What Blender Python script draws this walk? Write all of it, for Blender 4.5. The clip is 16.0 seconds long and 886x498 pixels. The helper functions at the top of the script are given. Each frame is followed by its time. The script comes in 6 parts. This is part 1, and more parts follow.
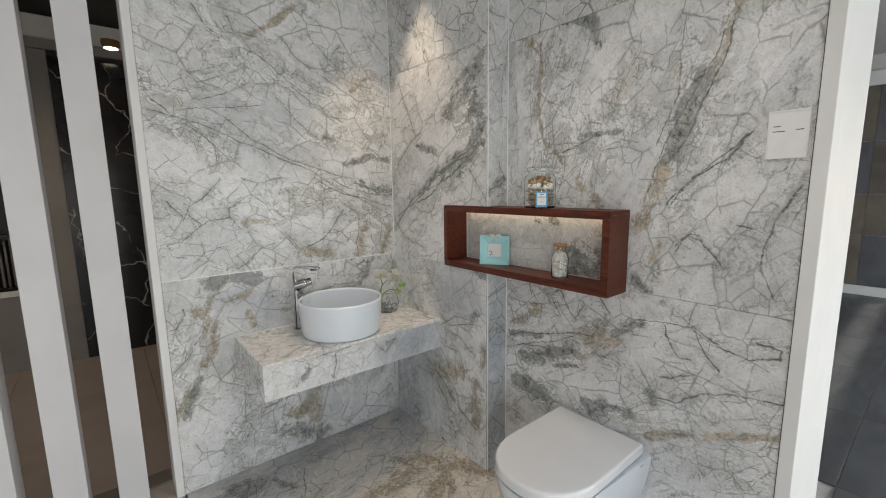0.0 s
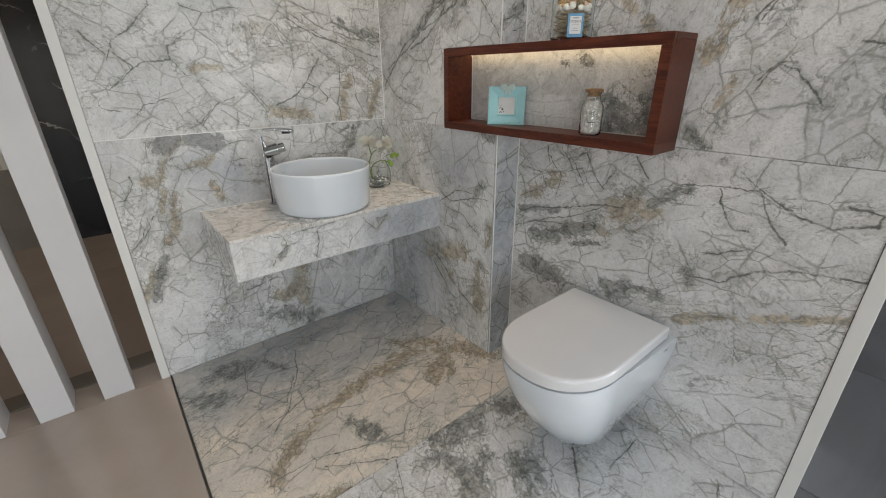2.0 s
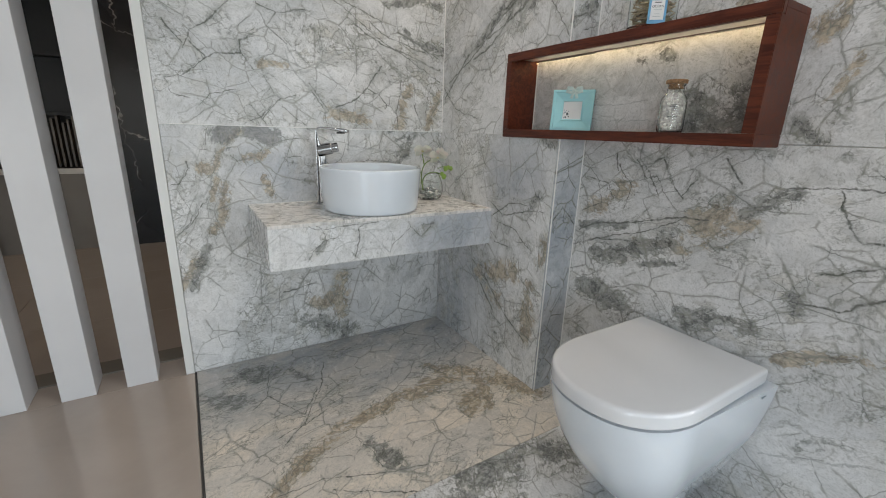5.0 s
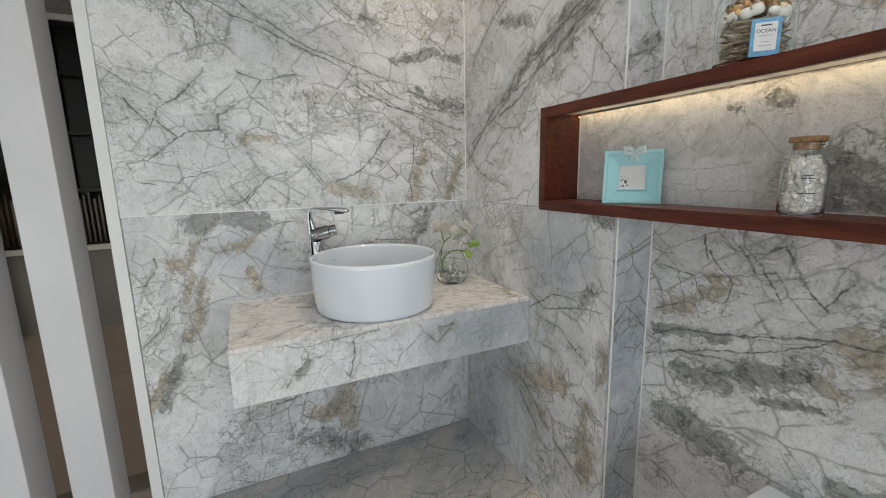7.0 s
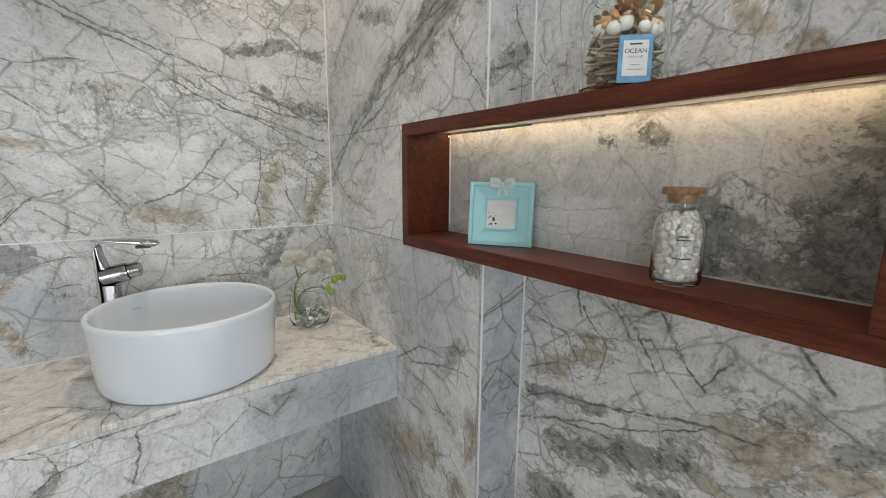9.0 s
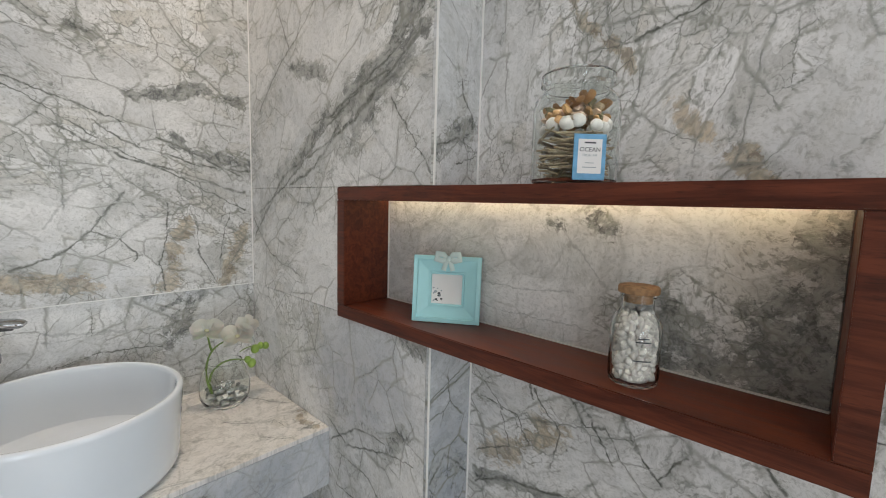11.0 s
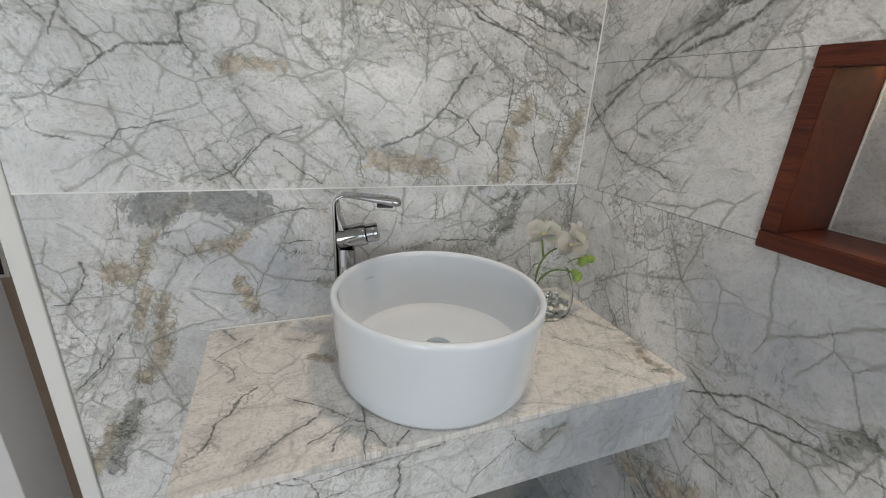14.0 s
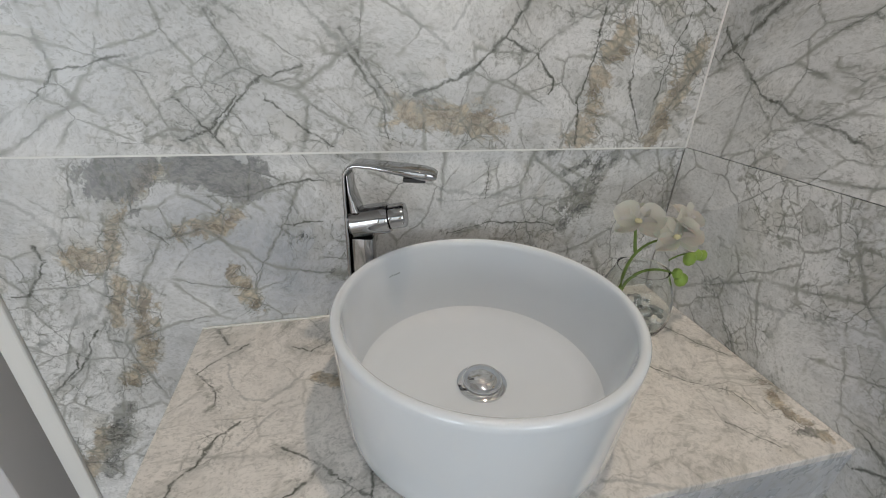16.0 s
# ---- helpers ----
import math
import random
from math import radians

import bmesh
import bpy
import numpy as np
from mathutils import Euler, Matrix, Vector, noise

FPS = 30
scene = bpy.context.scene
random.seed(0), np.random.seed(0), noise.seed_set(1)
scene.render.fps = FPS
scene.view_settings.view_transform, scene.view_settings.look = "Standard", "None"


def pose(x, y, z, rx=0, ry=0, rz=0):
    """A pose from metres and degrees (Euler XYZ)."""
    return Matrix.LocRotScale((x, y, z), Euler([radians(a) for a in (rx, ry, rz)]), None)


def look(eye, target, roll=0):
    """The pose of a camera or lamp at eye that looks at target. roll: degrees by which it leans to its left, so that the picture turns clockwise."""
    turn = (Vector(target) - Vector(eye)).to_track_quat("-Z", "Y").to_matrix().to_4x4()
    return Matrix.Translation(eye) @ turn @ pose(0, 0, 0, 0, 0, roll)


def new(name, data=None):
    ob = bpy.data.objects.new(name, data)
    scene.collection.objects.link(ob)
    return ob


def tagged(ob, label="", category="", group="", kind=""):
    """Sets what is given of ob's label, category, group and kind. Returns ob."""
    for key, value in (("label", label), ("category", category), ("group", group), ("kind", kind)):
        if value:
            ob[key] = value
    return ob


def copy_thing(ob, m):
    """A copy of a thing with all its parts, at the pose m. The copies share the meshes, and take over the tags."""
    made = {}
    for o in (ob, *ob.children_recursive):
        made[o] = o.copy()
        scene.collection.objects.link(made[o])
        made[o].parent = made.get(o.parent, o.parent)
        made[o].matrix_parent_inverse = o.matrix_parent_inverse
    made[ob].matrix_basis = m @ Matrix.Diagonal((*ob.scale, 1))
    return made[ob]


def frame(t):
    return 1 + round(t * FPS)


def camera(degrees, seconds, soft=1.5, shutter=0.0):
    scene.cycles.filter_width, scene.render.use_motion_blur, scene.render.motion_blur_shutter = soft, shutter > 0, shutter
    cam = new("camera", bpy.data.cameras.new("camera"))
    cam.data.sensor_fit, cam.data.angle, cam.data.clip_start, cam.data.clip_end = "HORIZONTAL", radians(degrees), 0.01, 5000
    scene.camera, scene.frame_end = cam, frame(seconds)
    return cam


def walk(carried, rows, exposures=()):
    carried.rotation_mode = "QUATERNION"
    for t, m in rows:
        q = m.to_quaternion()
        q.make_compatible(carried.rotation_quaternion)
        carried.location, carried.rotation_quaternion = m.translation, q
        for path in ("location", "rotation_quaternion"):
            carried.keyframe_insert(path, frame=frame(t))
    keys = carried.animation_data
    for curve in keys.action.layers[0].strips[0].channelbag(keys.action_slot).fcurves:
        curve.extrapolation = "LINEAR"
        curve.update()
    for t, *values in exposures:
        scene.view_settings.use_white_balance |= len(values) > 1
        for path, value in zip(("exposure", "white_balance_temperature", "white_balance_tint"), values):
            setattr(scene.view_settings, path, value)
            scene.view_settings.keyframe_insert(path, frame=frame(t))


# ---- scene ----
cam = camera(93.8, 16.0, soft=1.0)
PATH = [
    (0, (-0.082, -0.038, 1.411), (1.169, 1.495, 1.12), -0.8),
    (0.5, (-0.082, -0.006, 1.37), (1.159, 1.51, 0.967), -0.7),
    (1, (-0.069, 0.022, 1.331), (1.157, 1.524, 0.84), -0.8),
    (1.5, (-0.009, 0.104, 1.288), (1.196, 1.582, 0.684), -0.4),
    (2, (0.086, 0.177, 1.229), (1.252, 1.604, 0.451), -0.6),
    (2.5, (0.096, 0.174, 1.182), (1.274, 1.546, 0.329), -0.3),
    (3, (0.035, 0.115, 1.153), (1.235, 1.477, 0.312), -0.1),
    (3.2, (0.012, 0.094, 1.142), (1.231, 1.477, 0.366), 0.5),
    (5.3, (0.171, 0.289, 1.022), (1.177, 1.935, 0.495), 1.8),
    (5.5, (0.182, 0.332, 1.051), (1.19, 1.983, 0.543), 1.6),
    (6, (0.22, 0.437, 1.081), (1.217, 2.116, 0.651), 1.1),
    (6.5, (0.302, 0.518, 1.108), (1.294, 2.216, 0.743), 0.1),
    (7, (0.421, 0.547, 1.13), (1.271, 2.323, 0.776), -1.2),
    (7.5, (0.481, 0.548, 1.156), (1.336, 2.321, 0.799), -1.0),
    (8, (0.538, 0.561, 1.167), (1.487, 2.287, 0.818), -0.7),
    (8.5, (0.614, 0.61, 1.169), (1.68, 2.266, 0.82), -0.2),
    (9, (0.7, 0.676, 1.195), (1.888, 2.247, 0.847), 0.5),
    (9.2, (0.719, 0.702, 1.209), (1.958, 2.238, 0.887), 1.1),
    (11.3, (0.718, 0.786, 1.289), (2.186, 2.128, 1.081), 1.47),
    (11.5, (0.682, 0.815, 1.281), (2.076, 2.235, 1.077), 0.99),
    (12, (0.629, 0.87, 1.216), (1.737, 2.526, 1.047), 1.1),
    (12.5, (0.581, 0.943, 1.176), (1.374, 2.75, 0.845), 1.1),
    (13, (0.551, 1.005, 1.139), (1.174, 2.815, 0.561), 1.4),
    (13.5, (0.551, 1.094, 1.173), (1.212, 2.869, 0.531), 2.9),
    (14, (0.527, 1.176, 1.218), (1.224, 2.924, 0.541), 3.4),
    (14.5, (0.523, 1.22, 1.223), (1.209, 2.957, 0.507), 3.1),
    (15, (0.547, 1.279, 1.178), (1.176, 3.017, 0.414), 2.6),
    (15.5, (0.603, 1.353, 1.134), (1.103, 3.106, 0.312), 1.7),
    (16, (0.618, 1.412, 1.182), (1.062, 3.154, 0.306), 2.4),
]
walk(cam, [(t, look(eye, target, roll)) for t, eye, target, roll in PATH], exposures=((0.0, -0.20, 6850, 12), (2.5, -0.27, 6900, 12.5), (5.0, -0.19, 6600, 10.5), (9.0, -0.10, 6700, 11), (13.0, -0.16, 6680, 11.5), (16.0, -0.30, 6680, 11.5)))

# ---------------------------------------------------------------- world, sun, large lights
SUN_ELEV = radians(25.0)
SUN_TO = Vector((0.76, -0.65, 0.0)).normalized() * math.cos(SUN_ELEV) + Vector((0, 0, math.sin(SUN_ELEV)))
world = bpy.data.worlds.new("sky")
scene.world = world
world.use_nodes = True
wn = world.node_tree
sky = wn.nodes.new("ShaderNodeTexSky")
sky.sky_type = "NISHITA"
sky.sun_disc = False
sky.sun_elevation = SUN_ELEV
sky.sun_rotation = math.atan2(SUN_TO.x, SUN_TO.y)
wn.nodes["Background"].inputs["Strength"].default_value = 0.12
wn.links.new(sky.outputs["Color"], wn.nodes["Background"].inputs["Color"])


def lamp(name, kind, at, target, power, colour, **settings):
    data = bpy.data.lights.new(name, kind)
    data.energy, data.color = power, colour
    if kind == "AREA":
        data.shape = "RECTANGLE"
        data.size, data.size_y = settings["size"]
    if kind == "SPOT":
        data.spot_size, data.spot_blend, data.shadow_soft_size = radians(settings["cone"]), 0.6, 0.03
    if kind == "SUN":
        data.angle = radians(0.6)
    ob = new(name, data)
    ob.matrix_world = look(at, target)
    return ob


lamp("sun", "SUN", SUN_TO * 20, (0, 0, 0), 5.0, (1.0, 0.94, 0.85))
# sky light in the bays of the glazed front
for bay, power in ((-2.4, 66), (0.0, 18), (2.4, 40), (4.8, 112)):
    lamp("window_light", "AREA", (bay - 0.3, -2.9, 1.02), (bay - 0.3, 0, 1.02), power, (0.80, 0.91, 1.0), size=(1.9, 1.9))
# warm downlights in the ceiling over the display bathroom
DOWNLIGHTS = ((1.09, 1.78, 36, 60, (1.0, 0.82, 0.62)), (0.62, 1.05, 10, 110, (1.0, 0.97, 0.93)), (0.74, 0.56, 22, 100, (1.0, 0.97, 0.93)))
for dx, dy, power, cone, colour in DOWNLIGHTS:
    lamp("downlight_lamp", "SPOT", (dx, dy, 2.66), (dx, dy, 0), power, colour, cone=cone)
# lamp over the far black wall panel
lamp("far_lamp", "SPOT", (0.1, 4.30, 2.5), (0.1, 4.5, 0), 4, (1.0, 0.75, 0.5), cone=110)
# unseen ceiling lamps, added to lift the dark rear showroom
REAR_FILL = ((-1.6, 3.3), (-0.3, 3.3))
for dx, dy in REAR_FILL:
    lamp("downlight_lamp", "SPOT", (dx, dy, 2.95), (dx, dy, 0), 22, (1.0, 0.86, 0.70), cone=120)


# ---------------------------------------------------------------- mesh helpers
def link_mesh(name, bm, material, smooth=False):
    mesh = bpy.data.meshes.new(name)
    bm.normal_update()
    bm.to_mesh(mesh)
    bm.free()
    mesh.materials.append(material)
    if smooth:
        for p in mesh.polygons:
            p.use_smooth = True
        mesh.set_sharp_from_angle(angle=radians(38))
    return new(name, mesh)


def part(name, bm, material, parent, label="", smooth=False):
    ob = link_mesh(name, bm, material, smooth)
    ob.parent = parent
    return tagged(ob, label)


def thing(name, label, category, group="", at=(0, 0, 0)):
    ob = new(name)
    ob.location = at
    ob.empty_display_size = 0.05
    return tagged(ob, label, category, group)


def structure(name, bm, material, label, category, smooth=False):
    return tagged(link_mesh(name, bm, material, smooth), label, category, "", "structure")


def box(x0, x1, y0, y1, z0, z1, bevel=0.0, bm=None, seg=1):
    part_bm = bmesh.new()
    m = Matrix.LocRotScale(((x0 + x1) / 2, (y0 + y1) / 2, (z0 + z1) / 2), None, (abs(x1 - x0), abs(y1 - y0), abs(z1 - z0)))
    bmesh.ops.create_cube(part_bm, size=1, matrix=m)
    if bevel:
        bmesh.ops.bevel(part_bm, geom=part_bm.edges[:], offset=bevel, segments=seg, affect="EDGES")
    return merged(bm, part_bm)


def merged(bm, extra):
    if bm is None:
        return extra
    tmp = bpy.data.meshes.new("tmp")
    extra.to_mesh(tmp)
    extra.free()
    bm.from_mesh(tmp)
    bpy.data.meshes.remove(tmp)
    return bm


def lathe(profile, at=(0, 0, 0), seg=64, bm=None):
    """A surface of revolution round z from (radius, height) pairs; radius 0 closes it."""
    b = bmesh.new()
    rings = []
    for r, z in profile:
        if r <= 1e-6:
            rings.append([b.verts.new((at[0], at[1], at[2] + z))])
        else:
            rings.append([b.verts.new((at[0] + r * math.cos(2 * math.pi * i / seg), at[1] + r * math.sin(2 * math.pi * i / seg), at[2] + z)) for i in range(seg)])
    for a, c in zip(rings, rings[1:]):
        for i in range(seg):
            j = (i + 1) % seg
            if len(a) == 1 and len(c) == 1:
                continue
            if len(a) == 1:
                b.faces.new((a[0], c[i], c[j]))
            elif len(c) == 1:
                b.faces.new((a[i], c[0], a[j]))
            else:
                b.faces.new((a[i], c[i], c[j], a[j]))
    bmesh.ops.recalc_face_normals(b, faces=b.faces[:])
    return merged(bm, b)


def tube(points, radii, seg=10, bm=None, flat=1.0):
    """A tube through points, with a radius at each; flat squeezes it across."""
    b = bmesh.new()
    pts = [Vector(p) for p in points]
    rings = []
    for i, p in enumerate(pts):
        d = (pts[min(i + 1, len(pts) - 1)] - pts[max(i - 1, 0)]).normalized()
        side = d.cross(Vector((0, 0, 1)))
        if side.length < 1e-3:
            side = Vector((1, 0, 0))
        side.normalize()
        up = side.cross(d).normalized()
        r = radii[i] if isinstance(radii, (list, tuple)) else radii
        rings.append([b.verts.new(p + side * (r * math.cos(a)) + up * (r * flat * math.sin(a))) for a in (2 * math.pi * k / seg for k in range(seg))])
    for a, c in zip(rings, rings[1:]):
        for i in range(seg):
            j = (i + 1) % seg
            b.faces.new((a[i], a[j], c[j], c[i]))
    b.faces.new(rings[0][::-1])
    b.faces.new(rings[-1])
    bmesh.ops.recalc_face_normals(b, faces=b.faces[:])
    return merged(bm, b)


def loft(rings, bm=None, close=True):
    """Skin between closed outlines with the same number of points."""
    b = bmesh.new()
    vs = [[b.verts.new(p) for p in ring] for ring in rings]
    n = len(vs[0])
    for a, c in zip(vs, vs[1:]):
        for i in range(n):
            j = (i + 1) % n
            b.faces.new((a[i], a[j], c[j], c[i]))
    if close:
        b.faces.new(vs[0][::-1])
        b.faces.new(vs[-1])
    bmesh.ops.recalc_face_normals(b, faces=b.faces[:])
    return merged(bm, b)


def blob(at, size, seed, bm=None, sub=2, rough=0.25, turn=None):
    """A pebble, shell or bud: an uneven ellipsoid."""
    b = bmesh.new()
    bmesh.ops.create_icosphere(b, subdivisions=sub, radius=1)
    for v in b.verts:
        v.co *= 1 + rough * noise.noise(v.co * 1.3 + Vector((seed * 3.1, seed * 1.7, seed)))
        v.co = Vector((v.co.x * size[0], v.co.y * size[1], v.co.z * size[2]))
    m = Matrix.Translation(at) @ (turn or Matrix.Identity(4))
    b.transform(m)
    return merged(bm, b)


def bezier(p0, p1, p2, p3, n=10):
    out = []
    for i in range(n + 1):
        t = i / n
        out.append(Vector(p0) * (1 - t) ** 3 + Vector(p1) * 3 * t * (1 - t) ** 2 + Vector(p2) * 3 * t * t * (1 - t) + Vector(p3) * t ** 3)
    return out


# ---------------------------------------------------------------- materials
class Nodes:
    """Short calls for building a node tree."""

    def __init__(self, name):
        self.material = bpy.data.materials.new(name)
        self.material.use_nodes = True
        self.tree = self.material.node_tree
        self.shader = self.tree.nodes["Principled BSDF"]

    def put(self, socket, value):
        if isinstance(value, bpy.types.NodeSocket):
            self.tree.links.new(value, socket)
        elif value is not None:
            socket.default_value = value

    def add(self, kind, **inputs):
        node = self.tree.nodes.new(kind)
        for key, value in inputs.items():
            self.put(node.inputs[key.replace("_", " ")], value)
        return node

    def math(self, op, a, b=None, clamp=False):
        node = self.tree.nodes.new("ShaderNodeMath")
        node.operation, node.use_clamp = op, clamp
        self.put(node.inputs[0], a)
        self.put(node.inputs[1], b)
        return node.outputs[0]

    def vec(self, op, a, b=None, scale=None):
        node = self.tree.nodes.new("ShaderNodeVectorMath")
        node.operation = op
        self.put(node.inputs[0], a)
        self.put(node.inputs[1], b)
        if scale is not None:
            self.put(node.inputs["Scale"], scale)
        return node.outputs["Value"] if op in ("LENGTH", "DOT_PRODUCT") else node.outputs["Vector"]

    def ramp(self, value, lo, hi, to0=0.0, to1=1.0):
        node = self.tree.nodes.new("ShaderNodeMapRange")
        node.interpolation_type = "SMOOTHSTEP"
        for i, v in enumerate((value, lo, hi, to0, to1)):
            self.put(node.inputs[i], v)
        return node.outputs[0]

    def noise(self, vector, scale, detail=4.0, rough=0.55, colour=False, distortion=0.0):
        node = self.add("ShaderNodeTexNoise", Vector=vector, Scale=scale, Detail=detail, Roughness=rough, Distortion=distortion)
        return node.outputs["Color" if colour else "Fac"]

    def edges(self, vector, scale, randomness=1.0):
        node = self.tree.nodes.new("ShaderNodeTexVoronoi")
        node.voronoi_dimensions, node.feature = "2D", "DISTANCE_TO_EDGE"
        self.put(node.inputs["Vector"], vector)
        node.inputs["Scale"].default_value = scale
        node.inputs["Randomness"].default_value = randomness
        return node.outputs["Distance"]

    def mix(self, fac, a, b):
        node = self.tree.nodes.new("ShaderNodeMix")
        node.data_type = "RGBA"
        self.put(node.inputs[0], fac)
        for i, c in ((6, a), (7, b)):
            self.put(node.inputs[i], (*c, 1) if isinstance(c, tuple) else c)
        return node.outputs[2]

    def place(self):
        return self.tree.nodes.new("ShaderNodeTexCoord").outputs["Object"]

    def bump(self, height, strength, distance=0.002):
        node = self.add("ShaderNodeBump", Strength=strength, Distance=distance, Height=height)
        self.put(self.shader.inputs["Normal"], node.outputs["Normal"])

    def finish(self, colour=None, rough=None, metal=0.0, spec=None):
        self.put(self.shader.inputs["Base Color"], (*colour, 1) if isinstance(colour, tuple) else colour)
        self.put(self.shader.inputs["Roughness"], rough)
        self.shader.inputs["Metallic"].default_value = metal
        if spec is not None:
            self.shader.inputs["Specular IOR Level"].default_value = spec
        return self.material


def marble(name, axes, shift, angle=20.0, stretch=1.6, warmth=0.0, greyness=0.5, crack=0.5, rough=0.28, wild=1.0, feats=()):
    """Veined white-grey brecciated marble slab. axes: the slab's plane; shift: which part of the stone; angle: the way its veins run;
    feats: (kind, half width, points ...) broad bands ('brown', 'dark', 'blue'), cracked stretches ('net'), smooth grey 'slate' islands, single 'vein' or faint 'soft' lines."""
    n = Nodes(name)
    sep = n.add("ShaderNodeSeparateXYZ", Vector=n.place())
    comb = n.add("ShaderNodeCombineXYZ", X=sep.outputs["XYZ".index(axes[0])], Y=sep.outputs["XYZ".index(axes[1])])
    uv = comb.outputs[0]
    p = n.vec("ADD", uv, (shift * 7.3, shift * 3.9, 0))
    half = (0.5, 0.5, 0.5)
    w1 = n.vec("SUBTRACT", n.noise(p, 2.4, 2.0, colour=True), half)
    w2 = n.vec("SUBTRACT", n.noise(p, 13.0, 4.0, 0.60, colour=True), half)
    w3 = n.vec("SUBTRACT", n.noise(p, 55.0, 3.0, 0.6, colour=True), half)

    def warped(start, a, b, c):
        return n.vec("ADD", start, n.vec("ADD", n.vec("SCALE", w1, scale=a), n.vec("ADD", n.vec("SCALE", w2, scale=b), n.vec("SCALE", w3, scale=c))))

    def along(vector, k):
        node = n.tree.nodes.new("ShaderNodeMapping")
        node.vector_type = "TEXTURE"
        n.put(node.inputs["Vector"], vector)
        node.inputs["Rotation"].default_value = (0, 0, radians(angle))
        node.inputs["Scale"].default_value = (k, 1, 1)
        return node.outputs[0]

    def cells(vector, scale):
        """Distance to the crack and two random numbers of each shard, on one and the same net."""
        node = n.tree.nodes.new("ShaderNodeTexVoronoi")
        node.voronoi_dimensions = "2D"
        n.put(node.inputs["Vector"], vector)
        node.inputs["Scale"].default_value = scale
        tone = n.add("ShaderNodeSeparateColor", Color=node.outputs["Color"])
        return n.edges(vector, scale), tone.outputs[0], tone.outputs[1]

    pw = warped(p, 0.20, 0.036, 0.010)
    straight = warped(p, 0.08, 0.020, 0.009)
    q0 = along(straight, 1 + 0.45 * (stretch - 1))
    q4 = along(straight, 1 + 0.75 * (stretch - 1))
    big = n.noise(along(p, 1.5), 1.9, 4.0, 0.6)
    mid = n.noise(along(pw, stretch), 5.0, 6.0, 0.66)
    fine = n.noise(pw, 34.0, 5.0, 0.70)
    grit = n.noise(pw, 95.0, 4.0, 0.72)
    rag = n.noise(q4, 11.0, 9.0, 0.80)
    patch = n.noise(n.vec("ADD", along(p, 1.8), (11.0, 4.0, 0)), 2.6, 4.0, 0.62)
    d_big, big_a, big_b = cells(q0, 6.4)
    d_mid, mid_a, mid_b = cells(n.vec("ADD", q0, (3.3, 1.1, 0)), 14.0)
    d_small, small_a, small_b = cells(n.vec("ADD", q4, (7.7, 2.2, 0)), 30.0)
    d_tiny, tiny_a, tiny_b = cells(n.vec("ADD", q4, (1.7, 6.2, 0)), 68.0)
    # placed bands and veins
    near, masks, last = {}, {}, None
    bent = n.vec("MULTIPLY", warped(uv, 0.022, 0.026, 0.012), (1, 1, 0))
    for kind, width, *course in feats:
        for (u0, v0), (u1, v1) in zip(course, course[1:]):
            ba = Vector((u1 - u0, v1 - v0, 0))
            here = bent
            if last is not None:      # one course after the other keeps the shader's memory small
                tie = n.add("ShaderNodeVectorMath")
                tie.operation = "MULTIPLY_ADD"
                n.put(tie.inputs[0], last)
                n.put(tie.inputs[1], (1e-9, 1e-9, 0))
                n.put(tie.inputs[2], bent)
                here = tie.outputs["Vector"]
            pa = n.vec("SUBTRACT", here, (u0, v0, 0))
            h = n.math("DIVIDE", n.vec("DOT_PRODUCT", pa, tuple(ba)), ba.length_squared, clamp=True)
            d = n.vec("LENGTH", n.vec("SUBTRACT", pa, n.vec("SCALE", tuple(ba), scale=h)))
            d = n.math("MULTIPLY", d, 1.0 / width)
            near[kind] = last = n.math("MINIMUM", near[kind], d) if kind in near else d
    for kind, d in near.items():
        if kind in ("vein", "soft"):
            masks[kind] = n.math("MULTIPLY", n.ramp(d, n.ramp(n.math("ADD", n.math("MULTIPLY", mid, 0.5), n.math("MULTIPLY", fine, 0.5)), 0.40, 0.58, 0.30, 1.0), 0.05), n.ramp(grit, 0.36, 0.50, 0.45, 1.0))
        elif kind == "slate":
            masks[kind] = n.ramp(n.math("ADD", d, n.math("ADD", n.math("MULTIPLY", n.math("SUBTRACT", rag, 0.5), 4.0), n.math("MULTIPLY", n.math("SUBTRACT", mid_a, 0.5), 1.1))), 1.15, 0.92)
        else:
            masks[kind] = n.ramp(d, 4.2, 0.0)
    # how broken the stone is
    zone = n.math("MULTIPLY", n.ramp(patch, 0.47, 0.60), min(1.0, crack * 1.5))
    for kind in ("dark", "brown", "net"):
        if kind in masks:
            zone = n.math("MAXIMUM", zone, n.ramp(masks[kind], 0.08, 0.55))
    if "vein" in near:
        zone = n.math("MAXIMUM", zone, n.ramp(near["vein"], 9.0, 0.5, 0.0, 0.60))
    zone = n.math("MULTIPLY", zone, n.ramp(rag, 0.36, 0.56, 0.25, 1.0))
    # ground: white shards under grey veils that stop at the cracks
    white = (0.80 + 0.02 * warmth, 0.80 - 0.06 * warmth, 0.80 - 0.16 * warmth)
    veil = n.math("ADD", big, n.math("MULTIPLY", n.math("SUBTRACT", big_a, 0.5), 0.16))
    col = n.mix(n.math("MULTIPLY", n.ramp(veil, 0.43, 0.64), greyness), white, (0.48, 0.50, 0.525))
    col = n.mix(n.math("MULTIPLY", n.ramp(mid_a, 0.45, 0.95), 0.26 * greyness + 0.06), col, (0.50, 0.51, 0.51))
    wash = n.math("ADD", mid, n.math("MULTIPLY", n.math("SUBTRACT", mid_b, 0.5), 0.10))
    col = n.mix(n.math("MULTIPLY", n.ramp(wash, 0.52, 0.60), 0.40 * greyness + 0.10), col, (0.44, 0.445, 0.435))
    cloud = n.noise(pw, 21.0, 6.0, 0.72)
